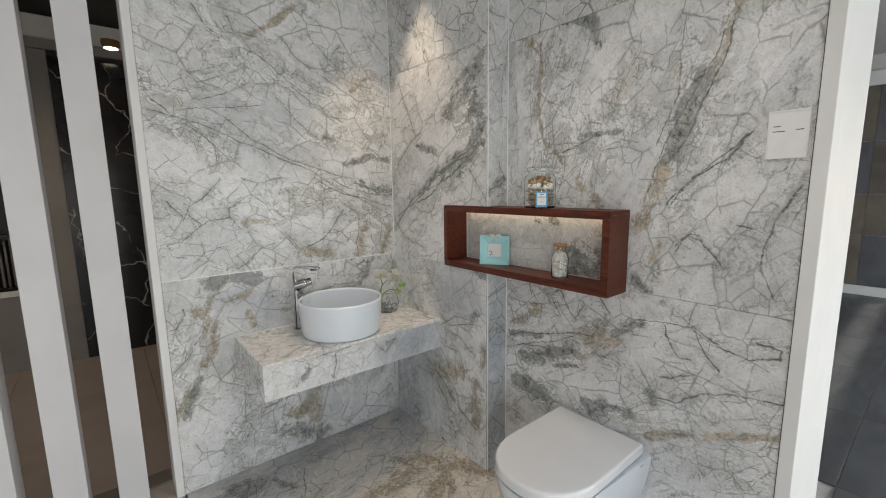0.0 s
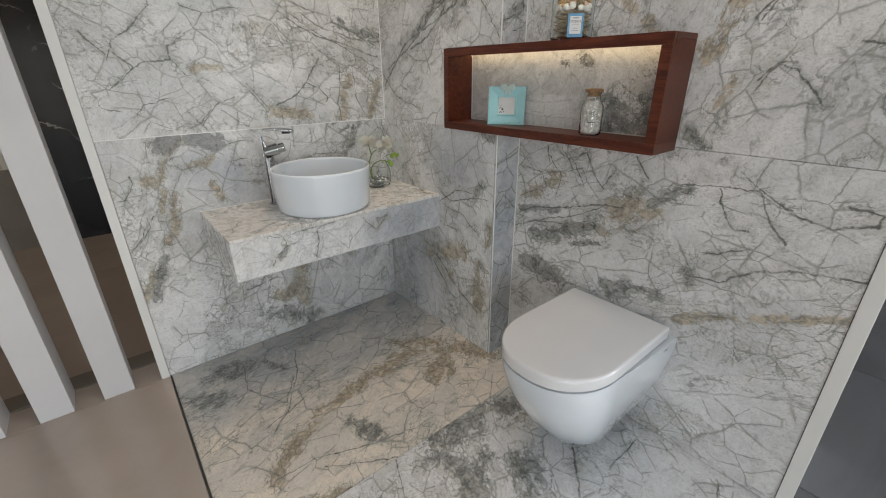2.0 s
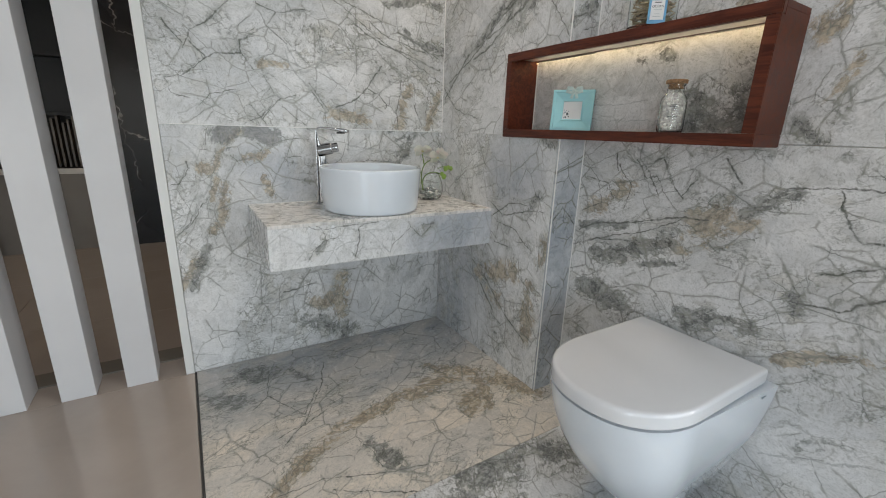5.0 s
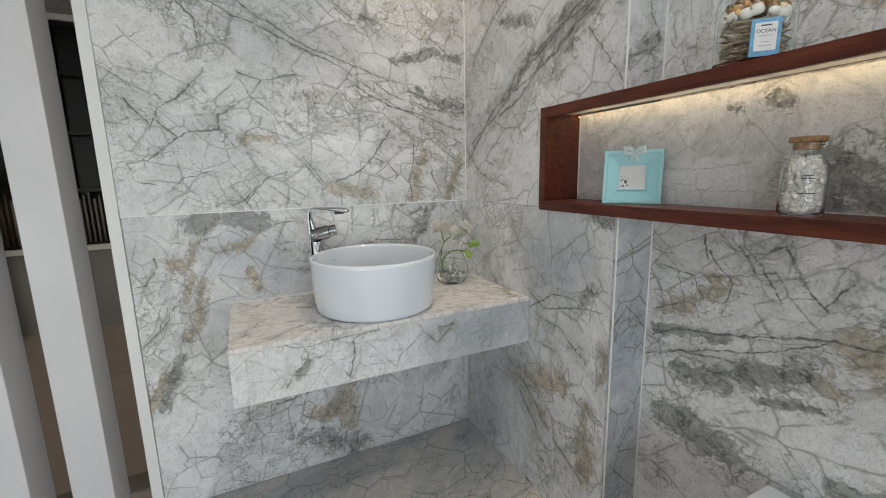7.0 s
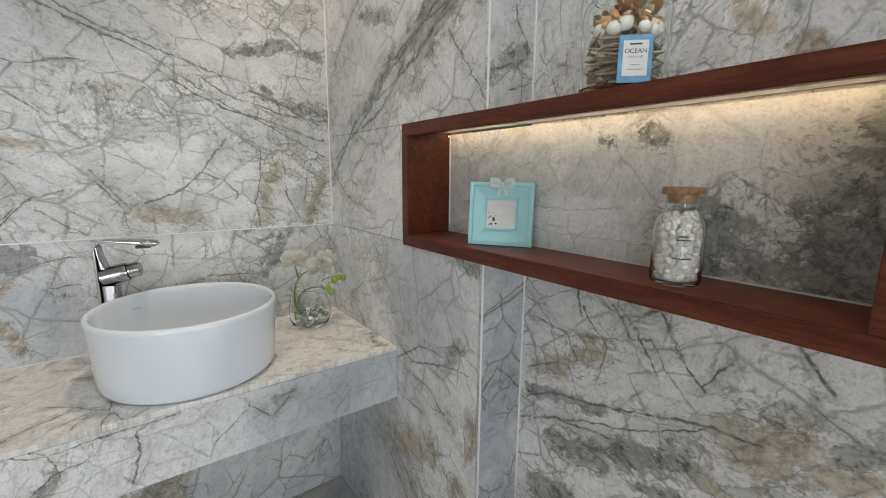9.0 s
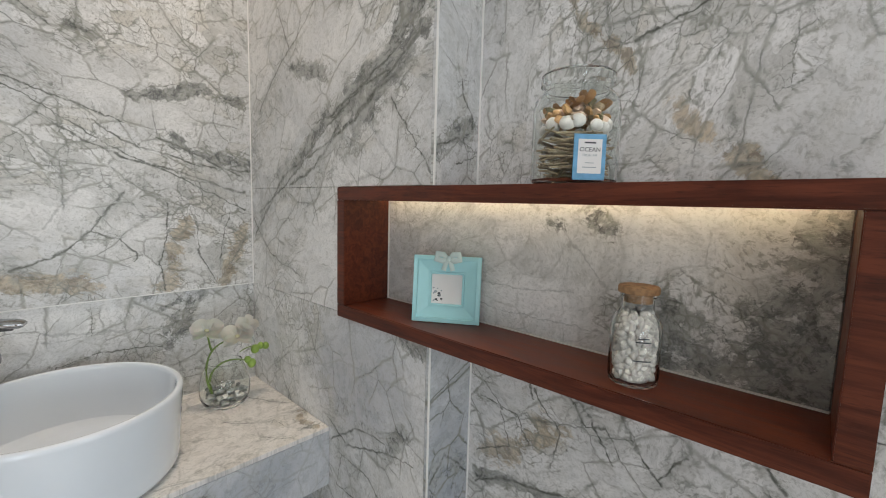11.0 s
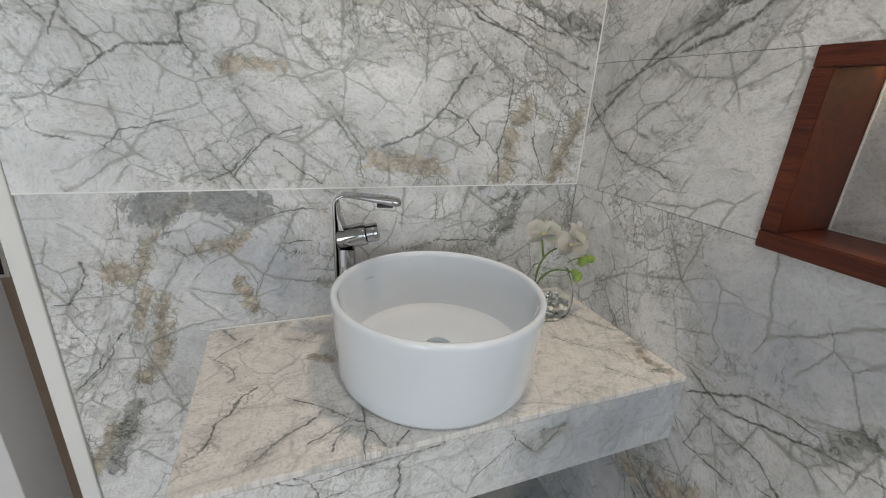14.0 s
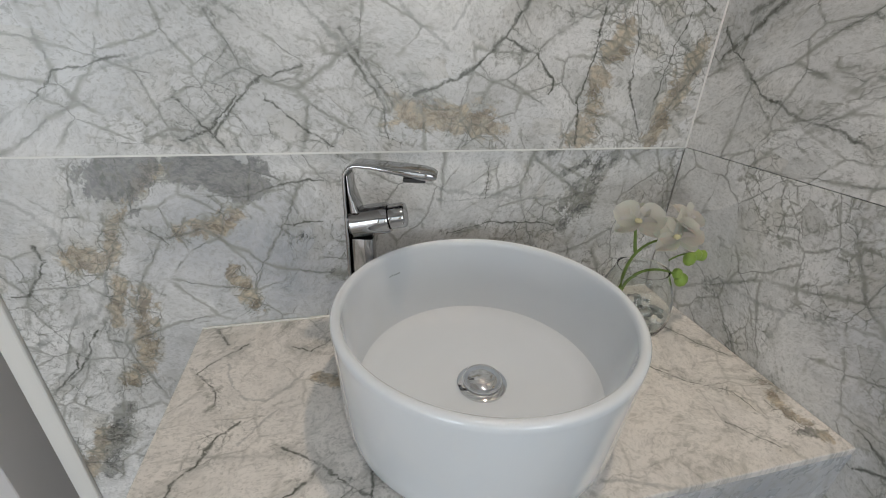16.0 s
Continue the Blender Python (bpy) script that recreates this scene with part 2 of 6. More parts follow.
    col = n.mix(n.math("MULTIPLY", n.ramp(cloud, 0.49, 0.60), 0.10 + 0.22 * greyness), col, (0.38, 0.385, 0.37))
    # blue-grey bands; on the rear floor this colour holds the under-counter shade
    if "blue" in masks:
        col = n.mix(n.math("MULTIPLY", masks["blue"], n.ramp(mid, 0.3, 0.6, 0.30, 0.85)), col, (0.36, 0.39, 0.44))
    # broken infill between the small shards
    fill = n.math("MULTIPLY", zone, n.ramp(n.math("ADD", small_a, n.math("MULTIPLY", rag, 0.6)), 0.82, 0.98))
    col = n.mix(n.math("MULTIPLY", fill, 0.52), col, n.mix(n.ramp(small_b, 0.3, 0.8), (0.34, 0.345, 0.325), (0.50, 0.47, 0.40)))
    speck = n.math("ADD", fine, n.math("MULTIPLY", n.math("SUBTRACT", grit, 0.5), 0.8))
    for kind, amount, level, tones in (("brown", 0.78, 0.60, ((0.20, 0.155, 0.10), (0.60, 0.49, 0.34))), ("dark", 0.85, 0.58, ((0.07, 0.075, 0.072), (0.40, 0.405, 0.39)))):
        if kind in masks:
            edge = n.math("ADD", n.math("MULTIPLY", n.math("SUBTRACT", tiny_b, 0.5), 0.25), n.math("MULTIPLY", n.math("SUBTRACT", rag, 0.5), 3.2))
            edge = n.math("ADD", edge, n.math("MULTIPLY", n.math("SUBTRACT", fine, 0.5), 1.2))
            m = n.math("MULTIPLY", n.ramp(n.math("ADD", masks[kind], edge), level, level + 0.30), n.ramp(masks[kind], 0.04, 0.4))
            col = n.mix(n.math("MULTIPLY", m, amount), col, n.mix(n.ramp(speck, 0.36, 0.66), *tones))
    if "slate" in masks:
        col = n.mix(n.math("MULTIPLY", masks["slate"], 0.82), col, n.mix(n.ramp(grit, 0.36, 0.66), (0.13, 0.135, 0.14), (0.27, 0.27, 0.265)))
    # nets of cracks from fine to large, each broken up
    ink = n.mix(n.ramp(fine, 0.40, 0.60), (0.085, 0.095, 0.08), (0.24, 0.24, 0.205))
    chip = n.ramp(grit, 0.38, 0.52, 0.30, 1.0)
    broken = n.noise(n.vec("ADD", pw, (2.0, 8.0, 0)), 10.0, 3.0, 0.6)
    line = n.math("MULTIPLY", n.ramp(d_tiny, n.ramp(fine, 0.38, 0.62, 0.02, 0.19), 0.0), chip)
    col = n.mix(n.math("MULTIPLY", n.math("MULTIPLY", line, n.ramp(zone, 0.15, 0.70)), n.ramp(broken, 0.44, 0.56, 0.0, 0.80)), col, ink)
    line = n.math("MULTIPLY", n.ramp(d_small, n.ramp(fine, 0.36, 0.64, 0.015, 0.15), 0.0), chip)
    col = n.mix(n.math("MULTIPLY", n.math("MULTIPLY", line, n.ramp(zone, 0.12, 0.60, 0.03 + 0.14 * wild, 0.88)), n.ramp(broken, 0.42, 0.54, 0.05, 0.90)), col, ink)
    line = n.ramp(d_mid, n.ramp(fine, 0.35, 0.65, 0.010, 0.085), 0.0)
    gate = n.ramp(n.math("ADD", n.noise(p, 7.5, 4.0), n.math("MULTIPLY", zone, 0.06)), 0.46, 0.55, 0.0, 0.25 + 0.75 * wild)
    col = n.mix(n.math("MULTIPLY", line, gate), col, ink)
    line = n.ramp(d_big, n.ramp(fine, 0.35, 0.65, 0.008, 0.046), 0.0)
    here = n.ramp(n.noise(n.vec("ADD", p, (5.0, 9.0, 0)), 4.4, 3.0), 0.45, 0.55)
    col = n.mix(n.math("MULTIPLY", n.ramp(d_big, 0.08, 0.0), n.math("MULTIPLY", here, 0.18)), col, (0.38, 0.39, 0.39))
    col = n.mix(n.math("MULTIPLY", line, n.math("MULTIPLY", here, min(0.95, 0.10 + 1.1 * wild))), col, ink)
    # wandering hair veins and long drifting ones
    for k, scale, detail, wide, low, high in ((1.4, 4.2, 5.0, 0.012, 0.48, 0.60), (1.2, 9.5, 4.0, 0.020, 0.50, 0.60), (1.8, 1.6, 6.0, 0.008, 0.44, 0.56)):
        ridge = n.math("ABSOLUTE", n.math("SUBTRACT", n.noise(n.vec("ADD", along(pw, k), (scale, 3.0, 0)), scale, detail, 0.60), 0.5))
        col = n.mix(n.math("MULTIPLY", n.math("MULTIPLY", n.ramp(ridge, wide, 0.0), chip), n.ramp(mid, low, high, 0.0, 0.20 + 0.60 * wild)), col, ink)
    # mineral speckle
    col = n.mix(n.ramp(n.noise(pw, 190.0, 3.0, 0.75), 0.46, 0.64, 0.0, 0.30), col, (0.34, 0.34, 0.32))
    col = n.mix(n.math("MULTIPLY", n.ramp(grit, 0.52, 0.66), n.ramp(zone, 0.0, 0.6, 0.10, 0.55)), col, (0.25, 0.255, 0.235))
    if "soft" in masks:
        col = n.mix(n.math("MULTIPLY", masks["soft"], n.ramp(fine, 0.32, 0.55, 0.25, 0.60)), col, (0.30, 0.31, 0.31))
    if "vein" in masks:
        shade = n.math("MULTIPLY", n.ramp(near["vein"], 4.0, 0.3), n.ramp(mid, 0.42, 0.58, 0.0, 0.40))
        col = n.mix(shade, col, (0.40, 0.405, 0.395))
        col = n.mix(n.math("MULTIPLY", masks["vein"], n.ramp(n.noise(pw, 16.0, 4.0, 0.6), 0.36, 0.54, 0.45, 0.95)), col, (0.095, 0.10, 0.085))
    n.put(n.shader.inputs["Coat Weight"], 0.12)
    n.shader.inputs["Coat Roughness"].default_value = 0.22
    return n.finish(col, n.ramp(fine, 0.3, 0.7, rough - 0.05, rough + 0.06))


def paint(name, colour, rough=0.5, vary=0.06, scale=3.0):
    n = Nodes(name)
    p = n.place()
    a = n.noise(p, scale, 4.0)
    b = n.noise(p, 60.0, 3.0)
    dull = tuple(c * (1 - vary * 2.2) for c in colour)
    col = n.mix(n.ramp(a, 0.35, 0.7), colour, dull)
    n.bump(b, 0.08)
    return n.finish(col, n.ramp(a, 0.3, 0.7, rough - 0.06, rough + 0.08))


def wood(name):
    n = Nodes(name)
    m = n.add("ShaderNodeMapping", Vector=n.place(), Scale=(26.0, 2.2, 26.0))
    grain = n.noise(m.outputs[0], 2.6, 6.0, 0.65, distortion=0.8)
    pores = n.noise(m.outputs[0], 16.0, 3.0, 0.6)
    col = n.mix(n.ramp(grain, 0.30, 0.70), (0.058, 0.013, 0.007), (0.145, 0.036, 0.017))
    col = n.mix(n.math("MULTIPLY", n.ramp(pores, 0.55, 0.72), 0.55), col, (0.030, 0.009, 0.006))
    n.bump(pores, 0.12)
    return n.finish(col, n.ramp(grain, 0.3, 0.7, 0.34, 0.46), spec=0.32)


def tile_floor(name, colour, dark, rough, gloss_vary=0.06, streak=(1.0, 1.0, 1.0)):
    n = Nodes(name)
    m = n.add("ShaderNodeMapping", Vector=n.place(), Scale=streak)
    info = n.add("ShaderNodeObjectInfo")
    base = n.vec("ADD", m.outputs[0], n.vec("SCALE", (9.0, 5.0, 3.0), scale=info.outputs["Random"]))
    a = n.noise(base, 2.2, 6.0, 0.6, distortion=0.6)
    b = n.noise(base, 40.0, 4.0, 0.6)
    col = n.mix(n.ramp(a, 0.32, 0.72), colour, dark)
    col = n.mix(n.math("MULTIPLY", n.ramp(b, 0.5, 0.75), 0.15), col, dark)
    return n.finish(col, n.ramp(a, 0.3, 0.7, rough - gloss_vary, rough + gloss_vary))


def plain(name, colour, rough=0.5, metal=0.0, spec=None, vary=0.12, scale=30.0):
    n = Nodes(name)
    a = n.noise(n.place(), scale, 4.0)
    col = n.mix(n.ramp(a, 0.35, 0.7), colour, tuple(c * (1 - vary) for c in colour))
    return n.finish(col, rough, metal, spec)


def glass(name, tint=(1, 1, 1), rough=0.0):
    n = Nodes(name)
    n.shader.inputs["Transmission Weight"].default_value = 1.0
    n.shader.inputs["IOR"].default_value = 1.30
    return n.finish(tint, rough)


def glow(name, colour, strength):
    n = Nodes(name)
    n.shader.inputs["Emission Color"].default_value = (*colour, 1)
    n.shader.inputs["Emission Strength"].default_value = strength
    return n.finish(colour, 0.5)


def ceramic(name, colour):
    n = Nodes(name)
    a = n.noise(n.place(), 7.0, 3.0)
    n.put(n.shader.inputs["Coat Weight"], 1.0)
    n.shader.inputs["Coat Roughness"].default_value = 0.03
    return n.finish(n.mix(n.ramp(a, 0.3, 0.7), colour, tuple(c * 0.975 for c in colour)), n.ramp(a, 0.3, 0.7, 0.09, 0.14))


def black_marble(name):
    n = Nodes(name)
    p = n.place()
    w = n.vec("ADD", p, n.vec("SCALE", n.noise(p, 2.0, 5.0, 0.6, colour=True), scale=0.5))
    d = n.edges(n.add("ShaderNodeMapping", Vector=w, Rotation=(radians(90), 0, 0.4)).outputs[0], 2.2)
    line = n.math("MULTIPLY", n.ramp(d, 0.020, 0.0), n.ramp(n.noise(p, 3.0, 4.0), 0.42, 0.62))
    col = n.mix(n.math("MULTIPLY", line, 0.75), n.mix(n.ramp(n.noise(p, 1.6, 5.0), 0.4, 0.7), (0.010, 0.010, 0.012), (0.035, 0.033, 0.036)), (0.42, 0.41, 0.40))
    return n.finish(col, 0.16)


M_WHITE = paint("white_paint", (0.80, 0.80, 0.785), 0.42, 0.025)
M_POST = paint("pale_grey_paint", (0.655, 0.65, 0.66), 0.42, 0.03)
M_WALL = paint("wall_paint", (0.66, 0.64, 0.60), 0.7, 0.04)
M_GREYWALL = paint("grey_wall_paint", (0.30, 0.29, 0.28), 0.55, 0.05)
M_CEIL = paint("ceiling_paint", (0.55, 0.53, 0.51), 0.8, 0.03)
M_DARKCEIL = paint("dark_ceiling_paint", (0.20, 0.18, 0.165), 0.8, 0.03)
M_TRIM = plain("tile_edge_trim", (0.86, 0.86, 0.84), 0.35, vary=0.03)
M_GROUT = plain("grout", (0.60, 0.59, 0.57), 0.8)
M_DARKGROUT = plain("dark_joint", (0.06, 0.058, 0.055), 0.7)
M_WOOD = wood("stained_mahogany")
M_BEIGE = tile_floor("beige_porcelain", (0.47, 0.405, 0.36), (0.42, 0.36, 0.315), 0.16)
M_STRIP = tile_floor("brown_grey_strip", (0.26, 0.235, 0.21), (0.21, 0.19, 0.17), 0.22)
M_SLATE = tile_floor("grey_stone_tile", (0.135, 0.14, 0.15), (0.085, 0.088, 0.095), 0.40, streak=(0.5, 2.2, 1.0))
M_BROWNTILE = tile_floor("brown_display_tile", (0.20, 0.165, 0.13), (0.10, 0.085, 0.072), 0.35)
M_BLACKMARBLE = black_marble("black_marble")
M_BLACK = plain("black_metal", (0.018, 0.017, 0.017), 0.4)
M_CERAMIC = ceramic("white_ceramic", (0.75, 0.805, 0.865))
M_SEAT = ceramic("white_seat_plastic", (0.80, 0.81, 0.835))
M_CHROME = plain("chrome", (0.40, 0.40, 0.405), 0.06, 1.0, vary=0.02)
M_PLUG = plain("bright_chrome", (0.72, 0.73, 0.74), 0.05, 1.0, vary=0.02)
M_GLASS = glass("clear_glass", (0.96, 0.98, 0.97))
M_LED = glow("warm_led", (1.0, 0.78, 0.45), 11.0)
M_DOT = glow("led_dot", (1.0, 0.66, 0.30), 1.6)
M_LENS = glow("downlight_lens", (1.0, 0.86, 0.66), 6.0)
M_CREAM = plain("cream_panel", (0.76, 0.72, 0.64), 0.16, vary=0.08)
M_TEAL = paint("turquoise_paint", (0.40, 0.75, 0.80), 0.45, 0.03, 14.0)
M_PAPER = plain("white_paper", (0.80, 0.80, 0.80), 0.7, vary=0.03)
M_INK = plain("dark_ink", (0.05, 0.06, 0.07), 0.7)
M_GREYINK = plain("grey_ink", (0.34, 0.40, 0.43), 0.7)
M_RIBBON = plain("pale_ribbon", (0.62, 0.76, 0.74), 0.4)
M_CORK = plain("cork", (0.33, 0.19, 0.095), 0.85, vary=0.4, scale=120.0)
M_LEAFDRY = plain("dried_leaf", (0.27, 0.24, 0.13), 0.75, vary=0.35)
M_SALT = plain("grey_white_shell", (0.56, 0.53, 0.495), 0.6, vary=0.3)
M_SHELL = plain("white_shell", (0.76, 0.73, 0.68), 0.55, vary=0.2)
M_TWIG = plain("dry_twig", (0.40, 0.32, 0.21), 0.85, vary=0.45, scale=90.0)
M_ORANGE = plain("dried_flower", (0.58, 0.34, 0.15), 0.7, vary=0.3)
M_PEACH = plain("pale_dried_petal", (0.74, 0.55, 0.40), 0.7, vary=0.2)
M_TAG = plain("blue_tag", (0.16, 0.42, 0.68), 0.5, vary=0.25, scale=60.0)
M_PEBBLE = plain("grey_pebble", (0.34, 0.35, 0.33), 0.5, vary=0.5, scale=70.0)
M_PETAL = plain("orchid_petal", (0.90, 0.89, 0.83), 0.55, vary=0.08)
M_PETAL.node_tree.nodes["Principled BSDF"].inputs["Subsurface Weight"].default_value = 0.2
M_PETAL.node_tree.nodes["Principled BSDF"].inputs["Subsurface Scale"].default_value = 0.01
M_LIP = plain("orchid_lip", (0.74, 0.68, 0.42), 0.6)
M_STEM = plain("green_stem", (0.17, 0.27, 0.05), 0.5, vary=0.3)
M_BUD = plain("green_bud", (0.28, 0.42, 0.08), 0.45, vary=0.2)

# courses of the main veins and bands of each slab, in metres on its plane
STONE_NORTH_UPPER_A = (
    ("vein", 0.006, (0.136, 1.365), (0.187, 1.296)),
    ("vein", 0.006, (0.211, 1.305), (0.257, 1.26), (0.294, 1.276), (0.375, 1.29), (0.379, 1.331), (0.476, 1.392), (0.547, 1.342)),
    ("vein", 0.005, (0.375, 1.29), (0.421, 1.232)),
    ("vein", 0.005, (0.476, 1.392), (0.515, 1.444), (0.445, 1.465), (0.437, 1.489)),
    ("vein", 0.004, (0.515, 1.444), (0.594, 1.464), (0.69, 1.486)),
    ("vein", 0.007, (0.63, 1.536), (0.764, 1.493), (0.862, 1.434), (0.954, 1.39), (1.08, 1.359), (1.258, 1.309)),
    ("vein", 0.006, (0.778, 1.481), (0.879, 1.487), (0.955, 1.434), (1.124, 1.384), (1.276, 1.377)),
    ("vein", 0.008, (0.737, 1.111), (0.829, 1.154), (0.877, 1.202), (0.952, 1.3)),
    ("vein", 0.006, (0.877, 1.202), (0.941, 1.176), (0.974, 1.135), (0.968, 1.111)),
)
STONE_NORTH_UPPER_B = (
    ("vein", 0.006, (0.631, 1.2), (0.7, 1.097)),
    ("soft", 0.008, (0.547, 1.342), (0.601, 1.234), (0.698, 1.285)),
    ("vein", 0.006, (0.121, 1.178), (0.173, 1.193), (0.257, 1.26)),
    ("vein", 0.005, (0.121, 1.175), (0.137, 1.131), (0.189, 1.111)),
    ("vein", 0.005, (0.216, 1.091), (0.256, 1.133), (0.347, 1.159)),
    ("vein", 0.004, (0.436, 1.046), (0.511, 1.132), (0.569, 1.152)),
    ("soft", 0.006, (0.793, 1.207), (0.89, 1.357)),
    ("brown", 0.016, (1.034, 1.042), (1.061, 1.125), (1.089, 1.207)),
    ("brown", 0.012, (1.194, 1.034), (1.223, 1.121), (1.261, 1.207)),
    ("brown", 0.01, (0.445, 1.252), (0.529, 1.267)),
    ("dark", 0.016, (1.071, 1.443), (1.276, 1.385)),
    ("brown", 0.018, (0.728, 1.081), (0.865, 1.067)),
    ("vein", 0.007, (0.08, 1.82), (0.197, 1.708), (0.319, 1.633), (0.345, 1.534)),
)
STONE_NORTH_UPPER_C = (
    ("net", 0.032, (0.086, 1.847), (0.174, 1.727), (0.319, 1.661), (0.355, 1.567)),
    ("vein", 0.006, (0.091, 1.833), (0.14, 1.775), (0.213, 1.715), (0.29, 1.66), (0.337, 1.615), (0.345, 1.534)),
    ("vein", 0.005, (0.101, 1.749), (0.201, 1.729), (0.322, 1.693), (0.454, 1.637), (0.599, 1.576), (0.779, 1.508), (0.938, 1.411)),
    ("vein", 0.005, (0.399, 1.732), (0.518, 1.641), (0.669, 1.56), (0.859, 1.509), (1.028, 1.451)),
    ("vein", 0.005, (0.297, 2.202), (0.345, 2.125), (0.427, 2.074), (0.549, 2.042), (0.644, 1.976), (0.747, 1.904), (0.881, 1.885)),
    ("net", 0.028, (0.427, 2.074), (0.627, 1.973), (0.881, 1.885)),
    ("vein", 0.004, (0.198, 1.84), (0.308, 1.863)),
    ("vein", 0.0045, (0.282, 1.806), (0.393, 1.843), (0.506, 1.909)),
    ("vein", 0.004, (0.203, 1.759), (0.403, 1.783), (0.548, 1.812)),
)
STONE_NORTH_UPPER_D = (
    ("vein", 0.004, (0.436, 2.183), (0.461, 2.12), (0.554, 2.115)),
    ("brown", 0.008, (0.522, 2.109), (0.625, 2.187), (0.736, 2.294)),
    ("vein", 0.004, (0.856, 2.133), (0.912, 2.081), (0.978, 2.156)),
    ("vein", 0.004, (1.063, 2.153), (1.146, 2.015)),
    ("vein", 0.005, (1.156, 2.247), (1.269, 2.142)),
    ("net", 0.04, (0.971, 2.026), (1.144, 1.975), (1.235, 1.887)),
    ("brown", 0.007, (1.03, 1.941), (1.146, 2.024)),
    ("vein", 0.005, (0.672, 2.131), (0.739, 2.059), (0.811, 2.019)),
    ("net", 0.035, (0.87, 1.699), (1.044, 1.789), (1.155, 1.698)),
    ("dark", 0.006, (0.859, 1.689), (0.91, 1.673)),
    ("dark", 0.009, (0.966, 1.55), (1.15, 1.596), (1.248, 1.578)),
    ("vein", 0.004, (0.711, 1.917), (0.837, 1.825), (0.957, 1.781)),
    ("vein", 0.004, (0.62, 1.871), (0.719, 1.76), (0.829, 1.677)),
)
STONE_NORTH_LOWER_A = (
    ("slate", 0.034, (0.262, 0.999), (0.282, 1.001), (0.314, 1.006)),
    ("slate", 0.03, (0.263, 0.977), (0.281, 0.981)),
    ("slate", 0.026, (0.386, 1.004), (0.428, 0.998), (0.47, 0.981)),
    ("slate", 0.018, (0.428, 0.971), (0.488, 0.967)),
    ("brown", 0.011, (0.28, 0.785), (0.268, 0.754), (0.266, 0.713), (0.259, 0.671), (0.238, 0.63), (0.209, 0.597)),
    ("brown", 0.007, (0.248, 0.814), (0.232, 0.772), (0.225, 0.733)),
    ("brown", 0.008, (0.349, 1.0), (0.327, 0.985), (0.292, 0.955), (0.264, 0.913), (0.248, 0.868), (0.229, 0.852)),
    ("brown", 0.013, (0.2, 0.864), (0.226, 0.856)),
    ("brown", 0.009, (0.354, 0.893), (0.406, 0.901), (0.441, 0.926)),
    ("brown", 0.008, (0.417, 0.817), (0.438, 0.775), (0.448, 0.732)),
)
STONE_NORTH_LOWER_B = (
    ("soft", 0.01, (0.782, 0.96), (0.944, 0.929)),
    ("brown", 0.02, (0.736, 0.323), (0.716, 0.127)),
    ("brown", 0.02, (0.679, 0.222), (0.601, 0.211)),
    ("dark", 0.028, (0.561, 0.164), (0.755, 0.042)),
    ("vein", 0.006, (0.46, 0.295), (0.606, 0.32)),
    ("dark", 0.016, (1.112, 0.992), (1.053, 0.914)),
)
STONE_CHASE_UPPER_A = (
    ("vein", 0.009, (1.853, 1.337), (1.729, 1.379), (1.666, 1.428), (1.623, 1.468)),
    ("vein", 0.009, (1.547, 1.485), (1.479, 1.523), (1.4, 1.551)),
    ("vein", 0.007, (1.651, 1.494), (1.546, 1.534), (1.438, 1.557)),
    ("vein", 0.006, (1.741, 1.484), (1.596, 1.496)),
    ("dark", 0.018, (1.651, 1.48), (1.458, 1.546)),
    ("dark", 0.012, (1.801, 1.625), (1.677, 1.597)),
    ("vein", 0.005, (1.427, 1.498), (1.307, 1.339)),
    ("soft", 0.008, (1.512, 1.477), (1.415, 1.365)),
    ("soft", 0.01, (1.598, 1.329), (1.435, 1.368)),
    ("vein", 0.009, (2.081, 1.189), (1.897, 1.36), (1.551, 1.475), (1.351, 1.608)),
    ("dark", 0.03, (1.551, 1.475), (1.351, 1.62)),
    ("dark", 0.024, (1.59, 1.778), (1.425, 1.88), (1.334, 2.005)),
    ("dark", 0.03, (1.388, 1.775), (1.351, 1.67)),
    ("vein", 0.006, (1.387, 2.066), (1.543, 2.031)),
)
STONE_CHASE_UPPER_B = (
    ("dark", 0.018, (1.377, 1.651), (1.465, 1.575), (1.573, 1.521)),
    ("vein", 0.007, (1.401, 1.604), (1.545, 1.528), (1.693, 1.461), (1.826, 1.366), (2.051, 1.256)),
    ("dark", 0.01, (1.661, 1.498), (1.825, 1.386)),
    ("dark", 0.016, (1.438, 1.723), (1.388, 1.813)),
    ("vein", 0.006, (1.54, 1.889), (1.653, 1.823), (1.779, 1.73), (1.919, 1.648), (2.035, 1.554)),
    ("dark", 0.007, (1.849, 1.642), (1.751, 1.606)),
    ("vein", 0.005, (2.011, 1.997), (1.928, 1.826), (1.848, 1.681)),
    ("vein", 0.004, (1.738, 2.015), (1.711, 1.921)),
    ("dark", 0.01, (1.33, 2.018), (1.388, 1.97), (1.513, 1.901)),
    ("net", 0.04, (1.462, 1.858), (1.413, 1.688)),
    ("vein", 0.005, (2.092, 1.232), (1.98, 1.13), (1.802, 1.084)),
)
STONE_SIDE_UPPER_A = (
    ("vein", 0.007, (1.349, 1.538), (1.357, 1.498), (1.386, 1.456), (1.383, 1.448)),
    ("dark", 0.012, (1.383, 1.448), (1.289, 1.397)),
    ("vein", 0.005, (1.289, 1.403), (1.343, 1.419), (1.395, 1.402), (1.401, 1.388), (1.337, 1.372)),
)
